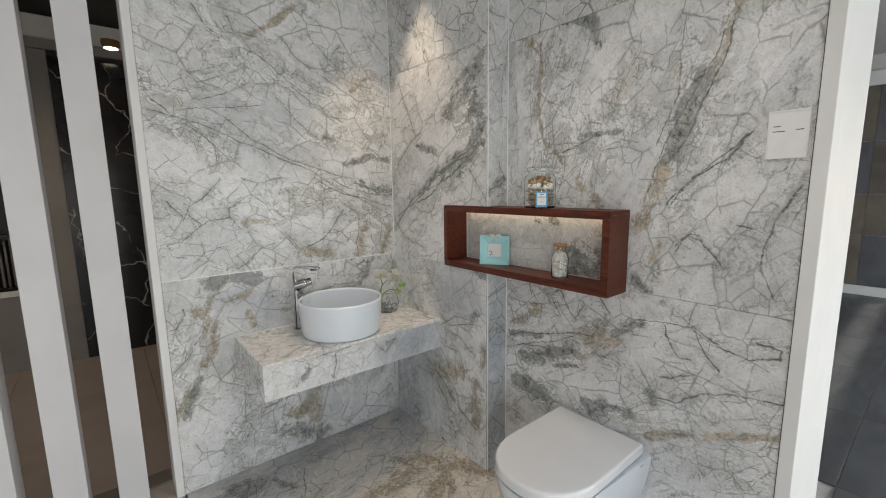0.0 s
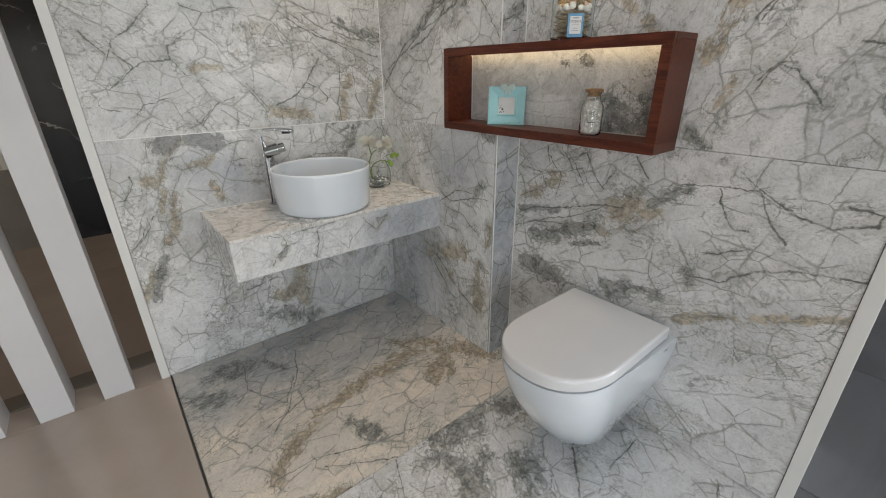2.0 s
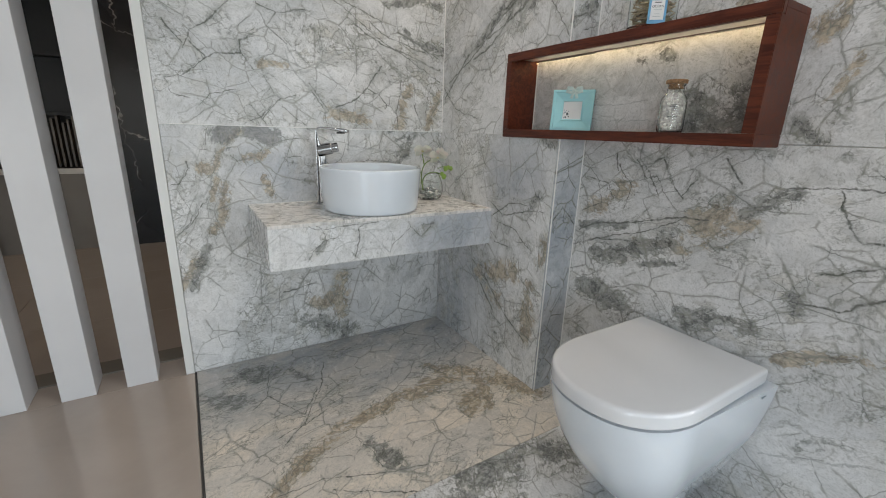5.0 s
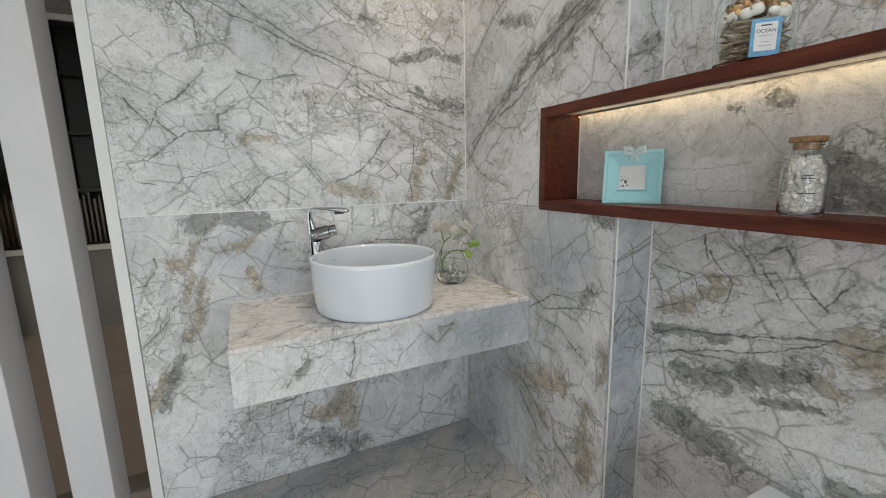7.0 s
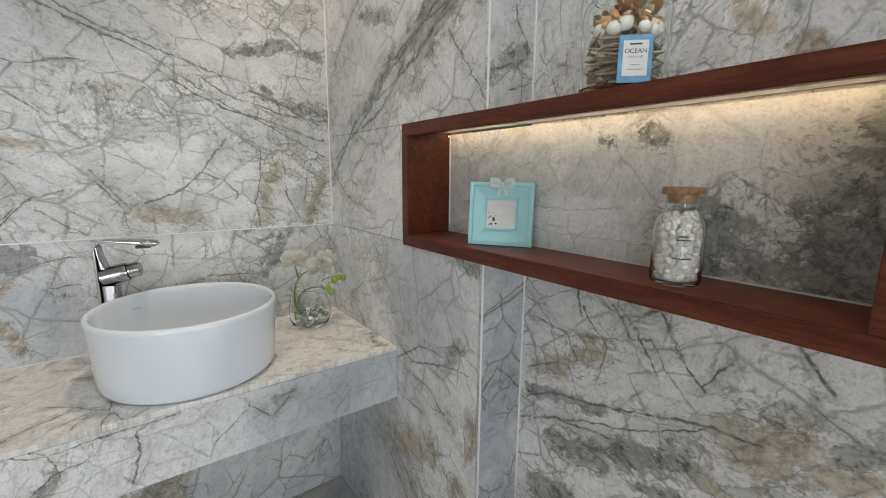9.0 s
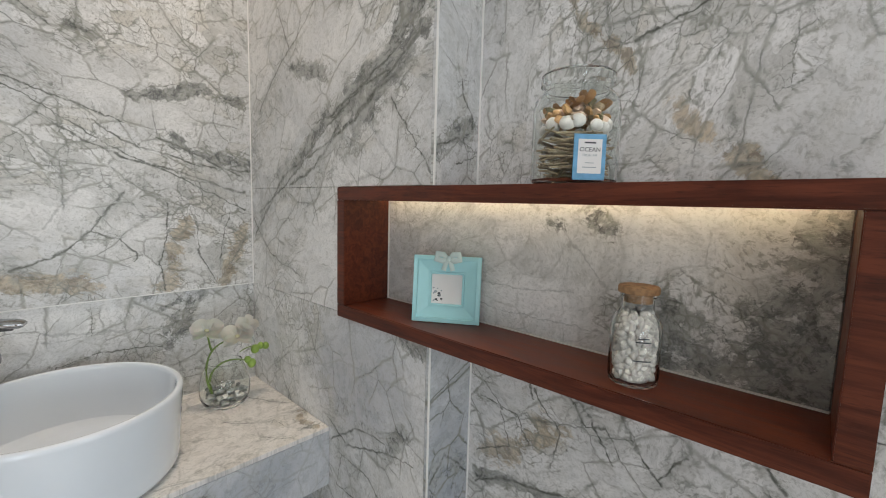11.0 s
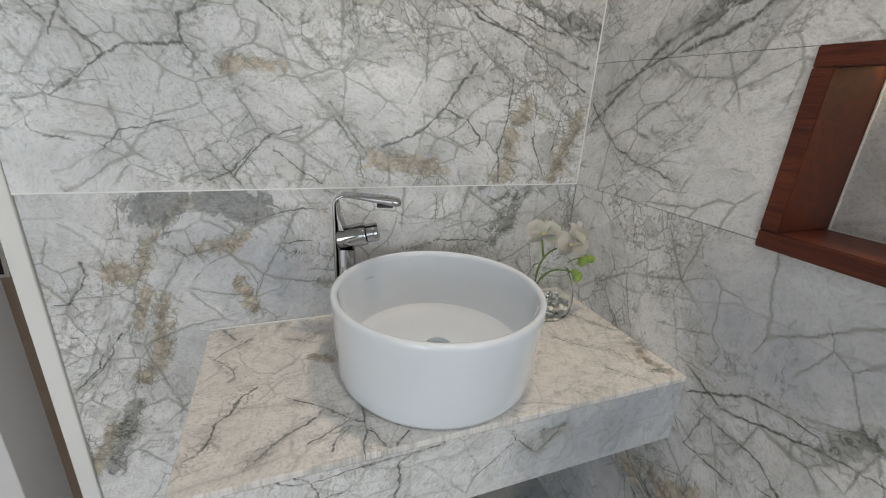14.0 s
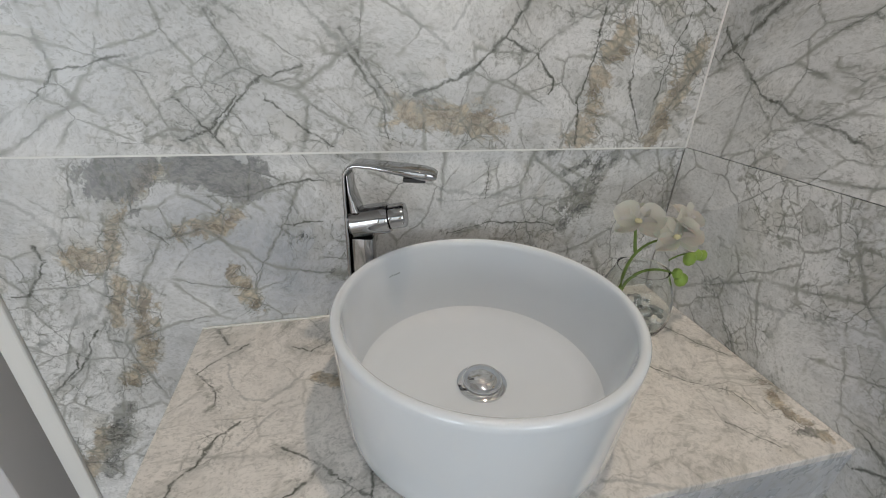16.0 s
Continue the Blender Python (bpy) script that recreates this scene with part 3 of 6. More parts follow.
STONE_CHASE_LOWER_A = (
    ("soft", 0.006, (1.841, 0.822), (1.604, 0.894), (1.289, 0.897)),
    ("vein", 0.006, (1.667, 0.727), (1.577, 0.691), (1.424, 0.735), (1.34, 0.74)),
    ("vein", 0.006, (1.621, 0.657), (1.496, 0.643), (1.399, 0.581)),
    ("dark", 0.01, (1.424, 0.735), (1.382, 0.794)),
    ("brown", 0.02, (1.316, 0.625), (1.334, 0.558)),
    ("brown", 0.025, (1.709, 0.396), (1.495, 0.463)),
    ("dark", 0.012, (1.367, 1.018), (1.311, 0.997)),
    ("vein", 0.007, (1.71, 0.337), (1.611, 0.244)),
    ("vein", 0.008, (1.702, 0.394), (1.496, 0.239), (1.39, 0.19)),
    ("brown", 0.022, (1.653, 0.304), (1.576, 0.308)),
    ("brown", 0.022, (1.385, 0.41), (1.392, 0.213)),
    # broad blue-grey tone low in the corner below the counter
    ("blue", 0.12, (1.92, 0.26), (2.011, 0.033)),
)
STONE_EAST_LOWER_A = (
    ("vein", 0.006, (1.284, 0.68), (1.174, 0.731), (1.094, 0.743), (0.948, 0.792), (0.83, 0.806)),
    ("vein", 0.006, (1.299, 0.621), (1.185, 0.665), (1.064, 0.684)),
    ("vein", 0.006, (1.065, 0.956), (1.028, 0.908), (0.992, 0.857)),
    ("vein", 0.006, (1.069, 0.939), (0.994, 0.975), (0.975, 0.925), (0.919, 0.857)),
    ("vein", 0.004, (0.921, 0.866), (0.879, 0.921)),
    ("vein", 0.005, (1.164, 0.972), (1.147, 0.917)),
    ("vein", 0.005, (1.3, 0.955), (1.214, 0.872)),
    ("vein", 0.005, (0.818, 0.978), (0.769, 0.915)),
    ("dark", 0.018, (1.18, 0.605), (1.098, 0.634)),
    ("dark", 0.022, (1.028, 0.669), (0.931, 0.717)),
    ("brown", 0.018, (0.94, 0.711), (0.895, 0.708)),
    ("brown", 0.022, (0.851, 0.804), (0.788, 0.831)),
    ("brown", 0.024, (0.84, 0.772), (0.751, 0.819)),
    ("brown", 0.018, (1.239, 0.77), (1.082, 0.89)),
)
STONE_EAST_LOWER_B = (
    ("vein", 0.007, (0.66, 0.922), (0.602, 0.929), (0.469, 0.939), (0.44, 0.88), (0.381, 0.812)),
    ("dark", 0.014, (0.649, 0.914), (0.744, 0.837)),
    ("vein", 0.006, (0.562, 0.926), (0.551, 0.878), (0.505, 0.818), (0.469, 0.822)),
    ("vein", 0.007, (0.454, 0.933), (0.377, 0.891), (0.31, 0.874), (0.239, 0.901), (0.235, 0.923), (0.293, 0.935)),
    ("vein", 0.006, (0.522, 0.979), (0.454, 0.933)),
    ("vein", 0.006, (0.601, 0.646), (0.506, 0.654), (0.427, 0.715), (0.338, 0.749), (0.21, 0.769)),
    ("dark", 0.014, (0.594, 0.657), (0.577, 0.622)),
    ("brown", 0.008, (0.594, 0.479), (0.435, 0.562), (0.222, 0.652)),
    ("soft", 0.006, (0.578, 0.201), (0.226, 0.39)),
    ("vein", 0.004, (0.556, 0.726), (0.455, 0.769)),
    ("dark", 0.026, (1.23, 0.486), (1.04, 0.438)),
)
STONE_EAST_LOWER_C = (
    ("dark", 0.020, (0.838, 0.505), (0.686, 0.534)),
)
STONE_EAST_UPPER_A = (
    ("brown", 0.018, (0.672, 1.277), (0.637, 1.369), (0.595, 1.464)),
    ("dark", 0.02, (0.571, 1.519), (0.536, 1.642), (0.486, 1.736)),
    ("brown", 0.012, (0.463, 1.748), (0.434, 1.854), (0.412, 1.94)),
    ("vein", 0.006, (0.554, 1.518), (0.496, 1.653), (0.443, 1.776), (0.422, 1.882)),
    ("vein", 0.006, (0.628, 1.542), (0.565, 1.699), (0.556, 1.938)),
    ("vein", 0.008, (0.579, 1.35), (0.497, 1.442), (0.407, 1.49), (0.362, 1.561)),
    ("vein", 0.007, (0.542, 1.198), (0.509, 1.243), (0.475, 1.242)),
    ("soft", 0.012, (0.475, 1.242), (0.379, 1.125)),
    ("vein", 0.007, (0.227, 1.403), (0.269, 1.324), (0.301, 1.223), (0.302, 1.155), (0.262, 1.076)),
    ("vein", 0.006, (0.376, 1.285), (0.311, 1.264)),
    ("soft", 0.01, (0.212, 1.24), (0.297, 1.173), (0.378, 1.108)),
)
STONE_EAST_UPPER_B = (
    ("brown", 0.007, (0.644, 1.28), (0.634, 1.389), (0.6, 1.486), (0.546, 1.591), (0.497, 1.702), (0.443, 1.843), (0.413, 1.926)),
    ("vein", 0.005, (0.657, 1.356), (0.603, 1.534), (0.536, 1.665), (0.476, 1.783), (0.445, 1.87)),
    ("dark", 0.009, (0.549, 1.636), (0.511, 1.704)),
    ("vein", 0.005, (0.567, 1.341), (0.507, 1.435), (0.418, 1.505), (0.35, 1.568)),
    ("soft", 0.014, (0.572, 1.292), (0.489, 1.389), (0.389, 1.461)),
    ("vein", 0.005, (0.542, 1.179), (0.508, 1.239), (0.464, 1.227), (0.404, 1.149)),
    ("soft", 0.01, (0.221, 1.44), (0.274, 1.321), (0.298, 1.207), (0.217, 1.036)),
)
STONE_FLOOR_REAR_A = (
    ("brown", 0.02, (0.272, 1.274), (0.38, 1.388), (0.53, 1.464), (0.791, 1.54), (0.988, 1.549), (1.144, 1.477)),
    ("brown", 0.028, (0.919, 1.546), (0.81, 1.523)),
    ("brown", 0.03, (1.032, 1.611), (1.203, 1.459), (1.257, 1.31)),
    ("brown", 0.028, (1.012, 1.402), (1.005, 1.35)),
    ("dark", 0.04, (0.259, 1.984), (0.323, 1.955)),
    ("dark", 0.03, (0.139, 1.857), (0.21, 1.794)),
    ("brown", 0.014, (0.244, 1.152), (0.357, 1.108), (0.463, 1.074)),
    ("vein", 0.006, (0.322, 1.793), (0.422, 1.606), (0.501, 1.74)),
    ("vein", 0.005, (0.327, 1.474), (0.44, 1.59)),
    ("dark", 0.018, (0.583, 1.372), (0.618, 1.216)),
    ("vein", 0.005, (0.41, 1.217), (0.634, 1.089)),
    # bluish shade beneath the counter, put into the slab's colour
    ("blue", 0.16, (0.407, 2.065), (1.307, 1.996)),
)
STONE_FLOOR_FRONT_A = (
    ("dark", 0.04, (0.796, 1.058), (0.998, 1.049), (1.111, 0.995)),
    ("dark", 0.022, (0.719, 1.031), (0.776, 0.91), (0.849, 0.898)),
    ("dark", 0.024, (0.849, 0.898), (0.732, 0.806), (0.685, 0.683), (0.646, 0.623)),
    ("dark", 0.03, (0.957, 0.803), (0.894, 0.724)),
    ("vein", 0.008, (1.126, 0.726), (1.009, 0.622), (0.926, 0.576), (0.856, 0.459)),
    ("vein", 0.007, (1.148, 0.598), (1.312, 0.601)),
    ("dark", 0.012, (0.785, 0.634), (0.834, 0.503)),
    ("vein", 0.005, (0.891, 0.501), (1.053, 0.422), (1.189, 0.289)),
    ("vein", 0.005, (1.359, 0.344), (1.285, 0.316), (1.147, 0.225)),
    ("vein", 0.006, (0.564, 0.955), (0.499, 0.753)),
    ("vein", 0.006, (0.619, 1.102), (0.551, 0.937)),
)
STONE_COUNTER_TOP_A = (
    ("vein", 0.005, (0.362, 1.721), (0.381, 1.73), (0.393, 1.76), (0.393, 1.788), (0.412, 1.81), (0.425, 1.843), (0.457, 1.872)),
    ("vein", 0.004, (0.46, 1.694), (0.494, 1.724), (0.531, 1.748), (0.563, 1.779)),
    ("vein", 0.004, (0.514, 1.815), (0.546, 1.795), (0.57, 1.777), (0.6, 1.742), (0.621, 1.723)),
    ("vein", 0.004, (0.535, 1.705), (0.563, 1.718), (0.6, 1.741)),
    ("vein", 0.0035, (0.565, 1.678), (0.578, 1.703), (0.603, 1.723)),
    ("vein", 0.004, (0.625, 1.758), (0.62, 1.726), (0.622, 1.696), (0.614, 1.656)),
    ("vein", 0.0045, (0.668, 1.665), (0.69, 1.689)),
    ("vein", 0.004, (0.414, 1.909), (0.402, 1.944), (0.371, 1.984), (0.396, 2.009), (0.437, 2.042)),
    ("vein", 0.0045, (0.343, 2.128), (0.379, 2.095), (0.405, 2.049)),
)
STONE_COUNTER_TOP_B = (
    ("soft", 0.005, (0.415, 1.995), (0.431, 1.945), (0.457, 1.918), (0.483, 1.908), (0.511, 1.926), (0.536, 1.957)),
    ("vein", 0.0035, (0.51, 2.025), (0.54, 2.007), (0.581, 2.037)),
    ("vein", 0.0035, (0.625, 1.703), (0.639, 1.688), (0.651, 1.667)),
    ("soft", 0.006, (0.457, 1.829), (0.475, 1.858), (0.499, 1.888)),
    ("brown", 0.006, (0.558, 1.938), (0.59, 1.921)),
)
STONE_COUNTER_FRONT_A = (
    ("vein", 0.005, (0.48, 0.578), (0.507, 0.617), (0.532, 0.639), (0.576, 0.645)),
    ("vein", 0.005, (0.656, 0.572), (0.673, 0.626), (0.668, 0.667), (0.695, 0.688)),
    ("vein", 0.004, (0.469, 0.708), (0.512, 0.682), (0.549, 0.68), (0.588, 0.683), (0.638, 0.683), (0.733, 0.688)),
    ("vein", 0.004, (0.546, 0.633), (0.535, 0.683), (0.495, 0.702)),
    ("soft", 0.005, (0.706, 0.659), (0.756, 0.61), (0.792, 0.569), (0.806, 0.625), (0.79, 0.667)),
    ("vein", 0.004, (0.803, 0.597), (0.851, 0.627), (0.877, 0.65)),
    ("soft", 0.005, (0.584, 0.6), (0.625, 0.621), (0.667, 0.624)),
    ("dark", 0.007, (0.515, 0.605), (0.532, 0.631)),
    ("vein", 0.004, (0.873, 0.664), (0.928, 0.613), (0.971, 0.653)),
    ("blue", 0.07, (1.006, 0.639), (1.25, 0.608)),
    ("dark", 0.008, (0.95, 0.656), (0.983, 0.657)),
    ("soft", 0.006, (1.074, 0.654), (1.153, 0.619), (1.247, 0.624)),
)
STONE_COUNTER_TOP_C = (
    ("vein", 0.0035, (1.097, 1.871), (1.143, 1.817), (1.196, 1.781), (1.197, 1.743)),
    ("vein", 0.004, (1.131, 1.739), (1.147, 1.718), (1.174, 1.684)),
    ("vein", 0.003, (1.2, 1.962), (1.229, 1.9), (1.26, 1.862)),
    ("soft", 0.004, (1.089, 1.901), (1.115, 1.841), (1.143, 1.817)),
    ("brown", 0.008, (1.261, 1.79), (1.243, 1.733), (1.257, 1.689)),
    ("dark", 0.005, (1.225, 1.699), (1.247, 1.694)),
    ("soft", 0.005, (0.907, 1.695), (0.956, 1.678), (1.019, 1.658)),
)
STONE_NORTH_UPPER_E = (
    ("soft", 0.007, (0.54, 1.325), (0.554, 1.267), (0.6, 1.208), (0.65, 1.152), (0.686, 1.106), (0.691, 1.071)),
    ("vein", 0.0045, (0.637, 1.171), (0.665, 1.13), (0.686, 1.095), (0.695, 1.043)),
    ("vein", 0.004, (0.394, 1.102), (0.436, 1.051), (0.449, 1.028)),
    ("vein", 0.004, (0.478, 1.103), (0.437, 1.057), (0.389, 1.038)),
    ("vein", 0.004, (0.516, 1.103), (0.564, 1.057), (0.605, 1.027)),
    ("soft", 0.006, (0.582, 1.317), (0.629, 1.27), (0.709, 1.296), (0.779, 1.345)),
    ("soft", 0.006, (0.682, 1.288), (0.721, 1.227), (0.791, 1.177)),
    ("vein", 0.004, (1.045, 1.271), (1.046, 1.185), (1.023, 1.11), (1.037, 1.03)),
    ("vein", 0.004, (1.117, 1.225), (1.118, 1.135), (1.168, 1.041)),
    ("vein", 0.004, (1.212, 1.251), (1.185, 1.152), (1.177, 1.041)),
    ("soft", 0.006, (0.149, 1.063), (0.239, 1.105), (0.32, 1.143), (0.438, 1.183)),
)
STONE_CHASE_LOWER_B = (
    ("vein", 0.005, (1.783, 0.438), (1.68, 0.366), (1.596, 0.331)),
    ("vein", 0.005, (1.653, 0.673), (1.551, 0.747), (1.47, 0.755), (1.433, 0.753), (1.422, 0.735)),
    ("vein", 0.004, (1.601, 0.653), (1.629, 0.562), (1.523, 0.566)),
    ("soft", 0.008, (1.93, 0.815), (1.817, 0.825), (1.824, 0.754)),
    ("soft", 0.006, (1.703, 0.743), (1.623, 0.751), (1.547, 0.787)),
    ("vein", 0.004, (1.479, 0.6), (1.423, 0.606), (1.394, 0.569)),
    ("dark", 0.01, (1.368, 1.005), (1.326, 0.991)),
    ("dark", 0.012, (1.703, 0.426), (1.662, 0.373)),
    ("blue", 0.05, (1.617, 0.857), (1.466, 0.868)),
)
STONE_EAST_LOWER_D = (
    ("vein", 0.004, (1.268, 0.882), (1.186, 0.875), (1.152, 0.818)),
    ("vein", 0.004, (1.147, 0.937), (1.089, 0.876), (1.106, 0.794)),
    ("vein", 0.004, (1.084, 0.963), (1.04, 0.902), (1.01, 0.916), (0.974, 0.865)),
    ("vein", 0.004, (1.278, 0.753), (1.197, 0.803), (1.217, 0.867)),
    ("dark", 0.008, (1.275, 0.701), (1.175, 0.719), (1.09, 0.735)),
    ("dark", 0.009, (1.17, 0.657), (1.11, 0.638), (1.033, 0.665)),
    ("brown", 0.008, (1.048, 0.69), (0.958, 0.705), (0.895, 0.744)),
    ("dark", 0.008, (1.005, 0.623), (0.895, 0.655)),
    ("vein", 0.004, (1.27, 0.626), (1.142, 0.685), (1.015, 0.731), (0.909, 0.792)),
    ("brown", 0.009, (0.828, 0.8), (0.767, 0.811), (0.721, 0.819)),
)
STONE_FLOOR_REAR_B = (
    ("vein", 0.005, (0.58, 1.926), (0.524, 1.757), (0.445, 1.617), (0.406, 1.548)),
    ("vein", 0.004, (0.308, 1.519), (0.406, 1.548), (0.499, 1.593)),
    ("vein", 0.004, (0.238, 1.596), (0.352, 1.653)),
    ("vein", 0.004, (0.266, 1.277), (0.402, 1.272), (0.564, 1.204), (0.702, 1.171)),
    ("brown", 0.016, (1.121, 1.469), (1.068, 1.323), (0.963, 1.314)),
    ("brown", 0.02, (1.168, 1.44), (1.311, 1.392)),
    ("brown", 0.014, (0.981, 1.677), (1.059, 1.569)),
    ("vein", 0.004, (0.473, 1.435), (0.55, 1.447), (0.652, 1.401)),
    ("vein", 0.004, (0.547, 1.391), (0.57, 1.299), (0.577, 1.226)),
    ("dark", 0.012, (0.442, 1.931), (0.488, 1.839)),
    ("vein", 0.004, (0.36, 1.999), (0.324, 1.784), (0.259, 1.711)),
)
STONE_NORTH_LOWER_C = (
    ("vein", 0.005, (0.095, 0.801), (0.119, 0.8), (0.142, 0.831), (0.159, 0.858), (0.153, 0.887)),
    ("soft", 0.009, (0.135, 0.966), (0.163, 0.94), (0.188, 0.896)),
    ("soft", 0.01, (0.091, 0.698), (0.133, 0.725), (0.188, 0.751)),
    ("vein", 0.005, (0.19, 0.724), (0.161, 0.673), (0.117, 0.624)),
    ("soft", 0.006, (0.232, 0.828), (0.22, 0.792), (0.195, 0.75)),
    ("vein", 0.004, (0.245, 1.017), (0.228, 0.983), (0.223, 0.95)),
    ("vein", 0.004, (0.405, 0.953), (0.466, 0.953), (0.515, 0.968), (0.585, 0.972)),
    ("vein", 0.0035, (0.304, 0.908), (0.328, 0.886), (0.335, 0.874)),
    ("dark", 0.005, (0.539, 0.878), (0.556, 0.873)),
    ("vein", 0.0035, (0.511, 0.901), (0.545, 0.905), (0.578, 0.9)),
    ("dark", 0.007, (0.593, 0.801), (0.611, 0.792)),
    ("blue", 0.05, (0.431, 0.867), (0.534, 0.806)),
)
STONE_NORTH_LOWER_D = (
    ("brown", 0.012, (0.085, 0.389), (0.149, 0.484)),
    ("dark", 0.01, (0.12, 0.377), (0.157, 0.466), (0.19, 0.537)),
    ("vein", 0.005, (0.09, 0.598), (0.134, 0.652), (0.169, 0.715)),
    ("dark", 0.007, (1.036, 0.866), (1.082, 0.91), (1.123, 0.994)),
    ("dark", 0.005, (1.024, 0.974), (1.071, 0.995)),
    ("vein", 0.0035, (0.801, 0.867), (0.89, 0.883), (1.019, 0.867)),
    ("soft", 0.004, (0.778, 0.934), (0.872, 0.936), (1.014, 0.922)),
    ("vein", 0.003, (0.876, 1.0), (0.872, 0.936)),
)
STONE_NORTH_UPPER_F = (
    ("vein", 0.005, (0.779, 1.508), (0.938, 1.411), (1.115, 1.326), (1.261, 1.255)),
    ("vein", 0.005, (1.028, 1.451), (1.239, 1.365)),
    ("vein", 0.0045, (0.187, 1.278), (0.22, 1.341), (0.346, 1.452), (0.366, 1.51)),
    ("net", 0.035, (1.068, 1.327), (1.207, 1.192), (1.227, 1.058)),
    ("net", 0.03, (0.654, 1.342), (0.81, 1.375), (0.897, 1.451)),
)
STONE_EAST_UPPER_C = (
    ("brown", 0.006, (1.123, 2.007), (1.12, 1.892), (1.129, 1.737), (1.1, 1.614), (1.001, 1.508)),
    ("dark", 0.01, (1.042, 2.058), (0.892, 2.031), (0.849, 1.935)),
    ("brown", 0.008, (1.268, 2.105), (1.134, 1.972)),
    ("dark", 0.006, (0.895, 1.603), (0.758, 1.607)),
    ("vein", 0.004, (0.888, 1.684), (0.873, 1.592), (1.002, 1.547)),
    ("net", 0.05, (1.085, 1.941), (1.054, 1.688), (0.912, 1.522)),
    ("net", 0.05, (0.679, 1.751), (0.567, 1.7), (0.542, 1.754)),
    ("brown", 0.008, (0.953, 1.448), (0.822, 1.335)),
    ("brown", 0.009, (0.627, 1.117), (0.591, 1.207)),
    ("dark", 0.009, (0.676, 1.074), (0.63, 1.029)),
    ("soft", 0.012, (0.327, 1.837), (0.229, 1.855)),
    ("soft", 0.012, (0.359, 1.69), (0.319, 1.604)),
)

MB_UPPER = marble("marble_north_upper", "XZ", 1.0, angle=-24, stretch=1.6, greyness=0.42, crack=0.35, wild=0.5, feats=STONE_NORTH_UPPER_A + STONE_NORTH_UPPER_B + STONE_NORTH_UPPER_E + STONE_NORTH_UPPER_F)
MB_UPPER_TOP = marble("marble_north_top", "XZ", 1.0, angle=-24, stretch=1.6, greyness=0.42, crack=0.35, wild=0.5, feats=STONE_NORTH_UPPER_C + STONE_NORTH_UPPER_D)
MB_LOWER = marble("marble_north_lower", "XZ", 2.0, angle=68, stretch=1.4, greyness=0.55, crack=0.5, wild=0.5, feats=STONE_NORTH_LOWER_A + STONE_NORTH_LOWER_B + STONE_NORTH_LOWER_C + STONE_NORTH_LOWER_D)
MB_CHASE_UP = marble("marble_chase_upper", "YZ", 3.0, angle=-30, stretch=1.7, greyness=0.5, crack=0.4, wild=0.5, feats=STONE_CHASE_UPPER_A + STONE_CHASE_UPPER_B)
MB_CHASE_TOP = marble("marble_chase_top", "YZ", 9.0, angle=60, stretch=1.6, greyness=0.6, crack=0.3)
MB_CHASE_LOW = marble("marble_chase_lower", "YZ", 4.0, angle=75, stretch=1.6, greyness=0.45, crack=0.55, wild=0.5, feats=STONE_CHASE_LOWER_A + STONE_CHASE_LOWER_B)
MB_SIDE_UP = marble("marble_chase_side_upper", "XZ", 5.0, angle=80, stretch=1.6, greyness=0.5, crack=0.3, wild=0.5, feats=STONE_SIDE_UPPER_A)
# lower strip toned blue-grey almost all over, greyer than the upper one
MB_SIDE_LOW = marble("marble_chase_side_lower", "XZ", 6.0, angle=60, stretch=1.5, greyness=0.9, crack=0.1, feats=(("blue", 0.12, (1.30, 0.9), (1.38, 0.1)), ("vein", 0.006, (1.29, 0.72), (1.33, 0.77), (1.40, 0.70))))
MB_EAST_UP = marble("marble_east_upper", "YZ", 7.0, angle=110, stretch=1.8, greyness=0.5, crack=0.5, wild=0.5, feats=STONE_EAST_UPPER_A + STONE_EAST_UPPER_B + STONE_EAST_UPPER_C)
MB_EAST_TOP = marble("marble_east_top", "YZ", 10.0, angle=115, stretch=1.6, greyness=0.4, crack=0.3)
MB_EAST_LOW = marble("marble_east_lower", "YZ", 8.0, angle=-14, stretch=1.7, greyness=0.35, crack=0.4, wild=0.5, feats=STONE_EAST_LOWER_A + STONE_EAST_LOWER_B + STONE_EAST_LOWER_C + STONE_EAST_LOWER_D)
MB_NICHE = marble("marble_niche_back", "YZ", 11.0, angle=-10, stretch=1.4, greyness=0.6, crack=0.22, wild=0.05, feats=(
    ("dark", 0.040, (0.93, 1.09), (0.72, 1.07)), ("dark", 0.034, (0.80, 1.16), (0.72, 1.22)), ("dark", 0.009, (1.05, 1.27), (1.02, 1.25)), ("dark", 0.006, (1.13, 1.26), (1.11, 1.25)),
    ("soft", 0.004, (1.12, 1.262), (1.06, 1.20), (1.02, 1.16)), ("soft", 0.004, (1.30, 1.135), (1.20, 1.13), (1.08, 1.14)), ("soft", 0.004, (1.36, 1.10), (1.22, 1.075), (1.02, 1.08))))
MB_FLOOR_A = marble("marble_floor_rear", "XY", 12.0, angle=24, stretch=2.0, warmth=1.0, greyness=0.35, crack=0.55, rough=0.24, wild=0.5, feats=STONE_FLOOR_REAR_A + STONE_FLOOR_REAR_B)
MB_FLOOR_B = marble("marble_floor_front", "XY", 13.0, angle=62, stretch=1.8, greyness=0.25, crack=0.4, rough=0.24, wild=0.5, feats=STONE_FLOOR_FRONT_A)
MB_TOP = marble("marble_counter_top", "XY", 14.0, angle=28, stretch=1.4, warmth=0.30, greyness=0.05, crack=0.12, wild=0.12, feats=STONE_COUNTER_TOP_A + STONE_COUNTER_TOP_B + STONE_COUNTER_TOP_C)
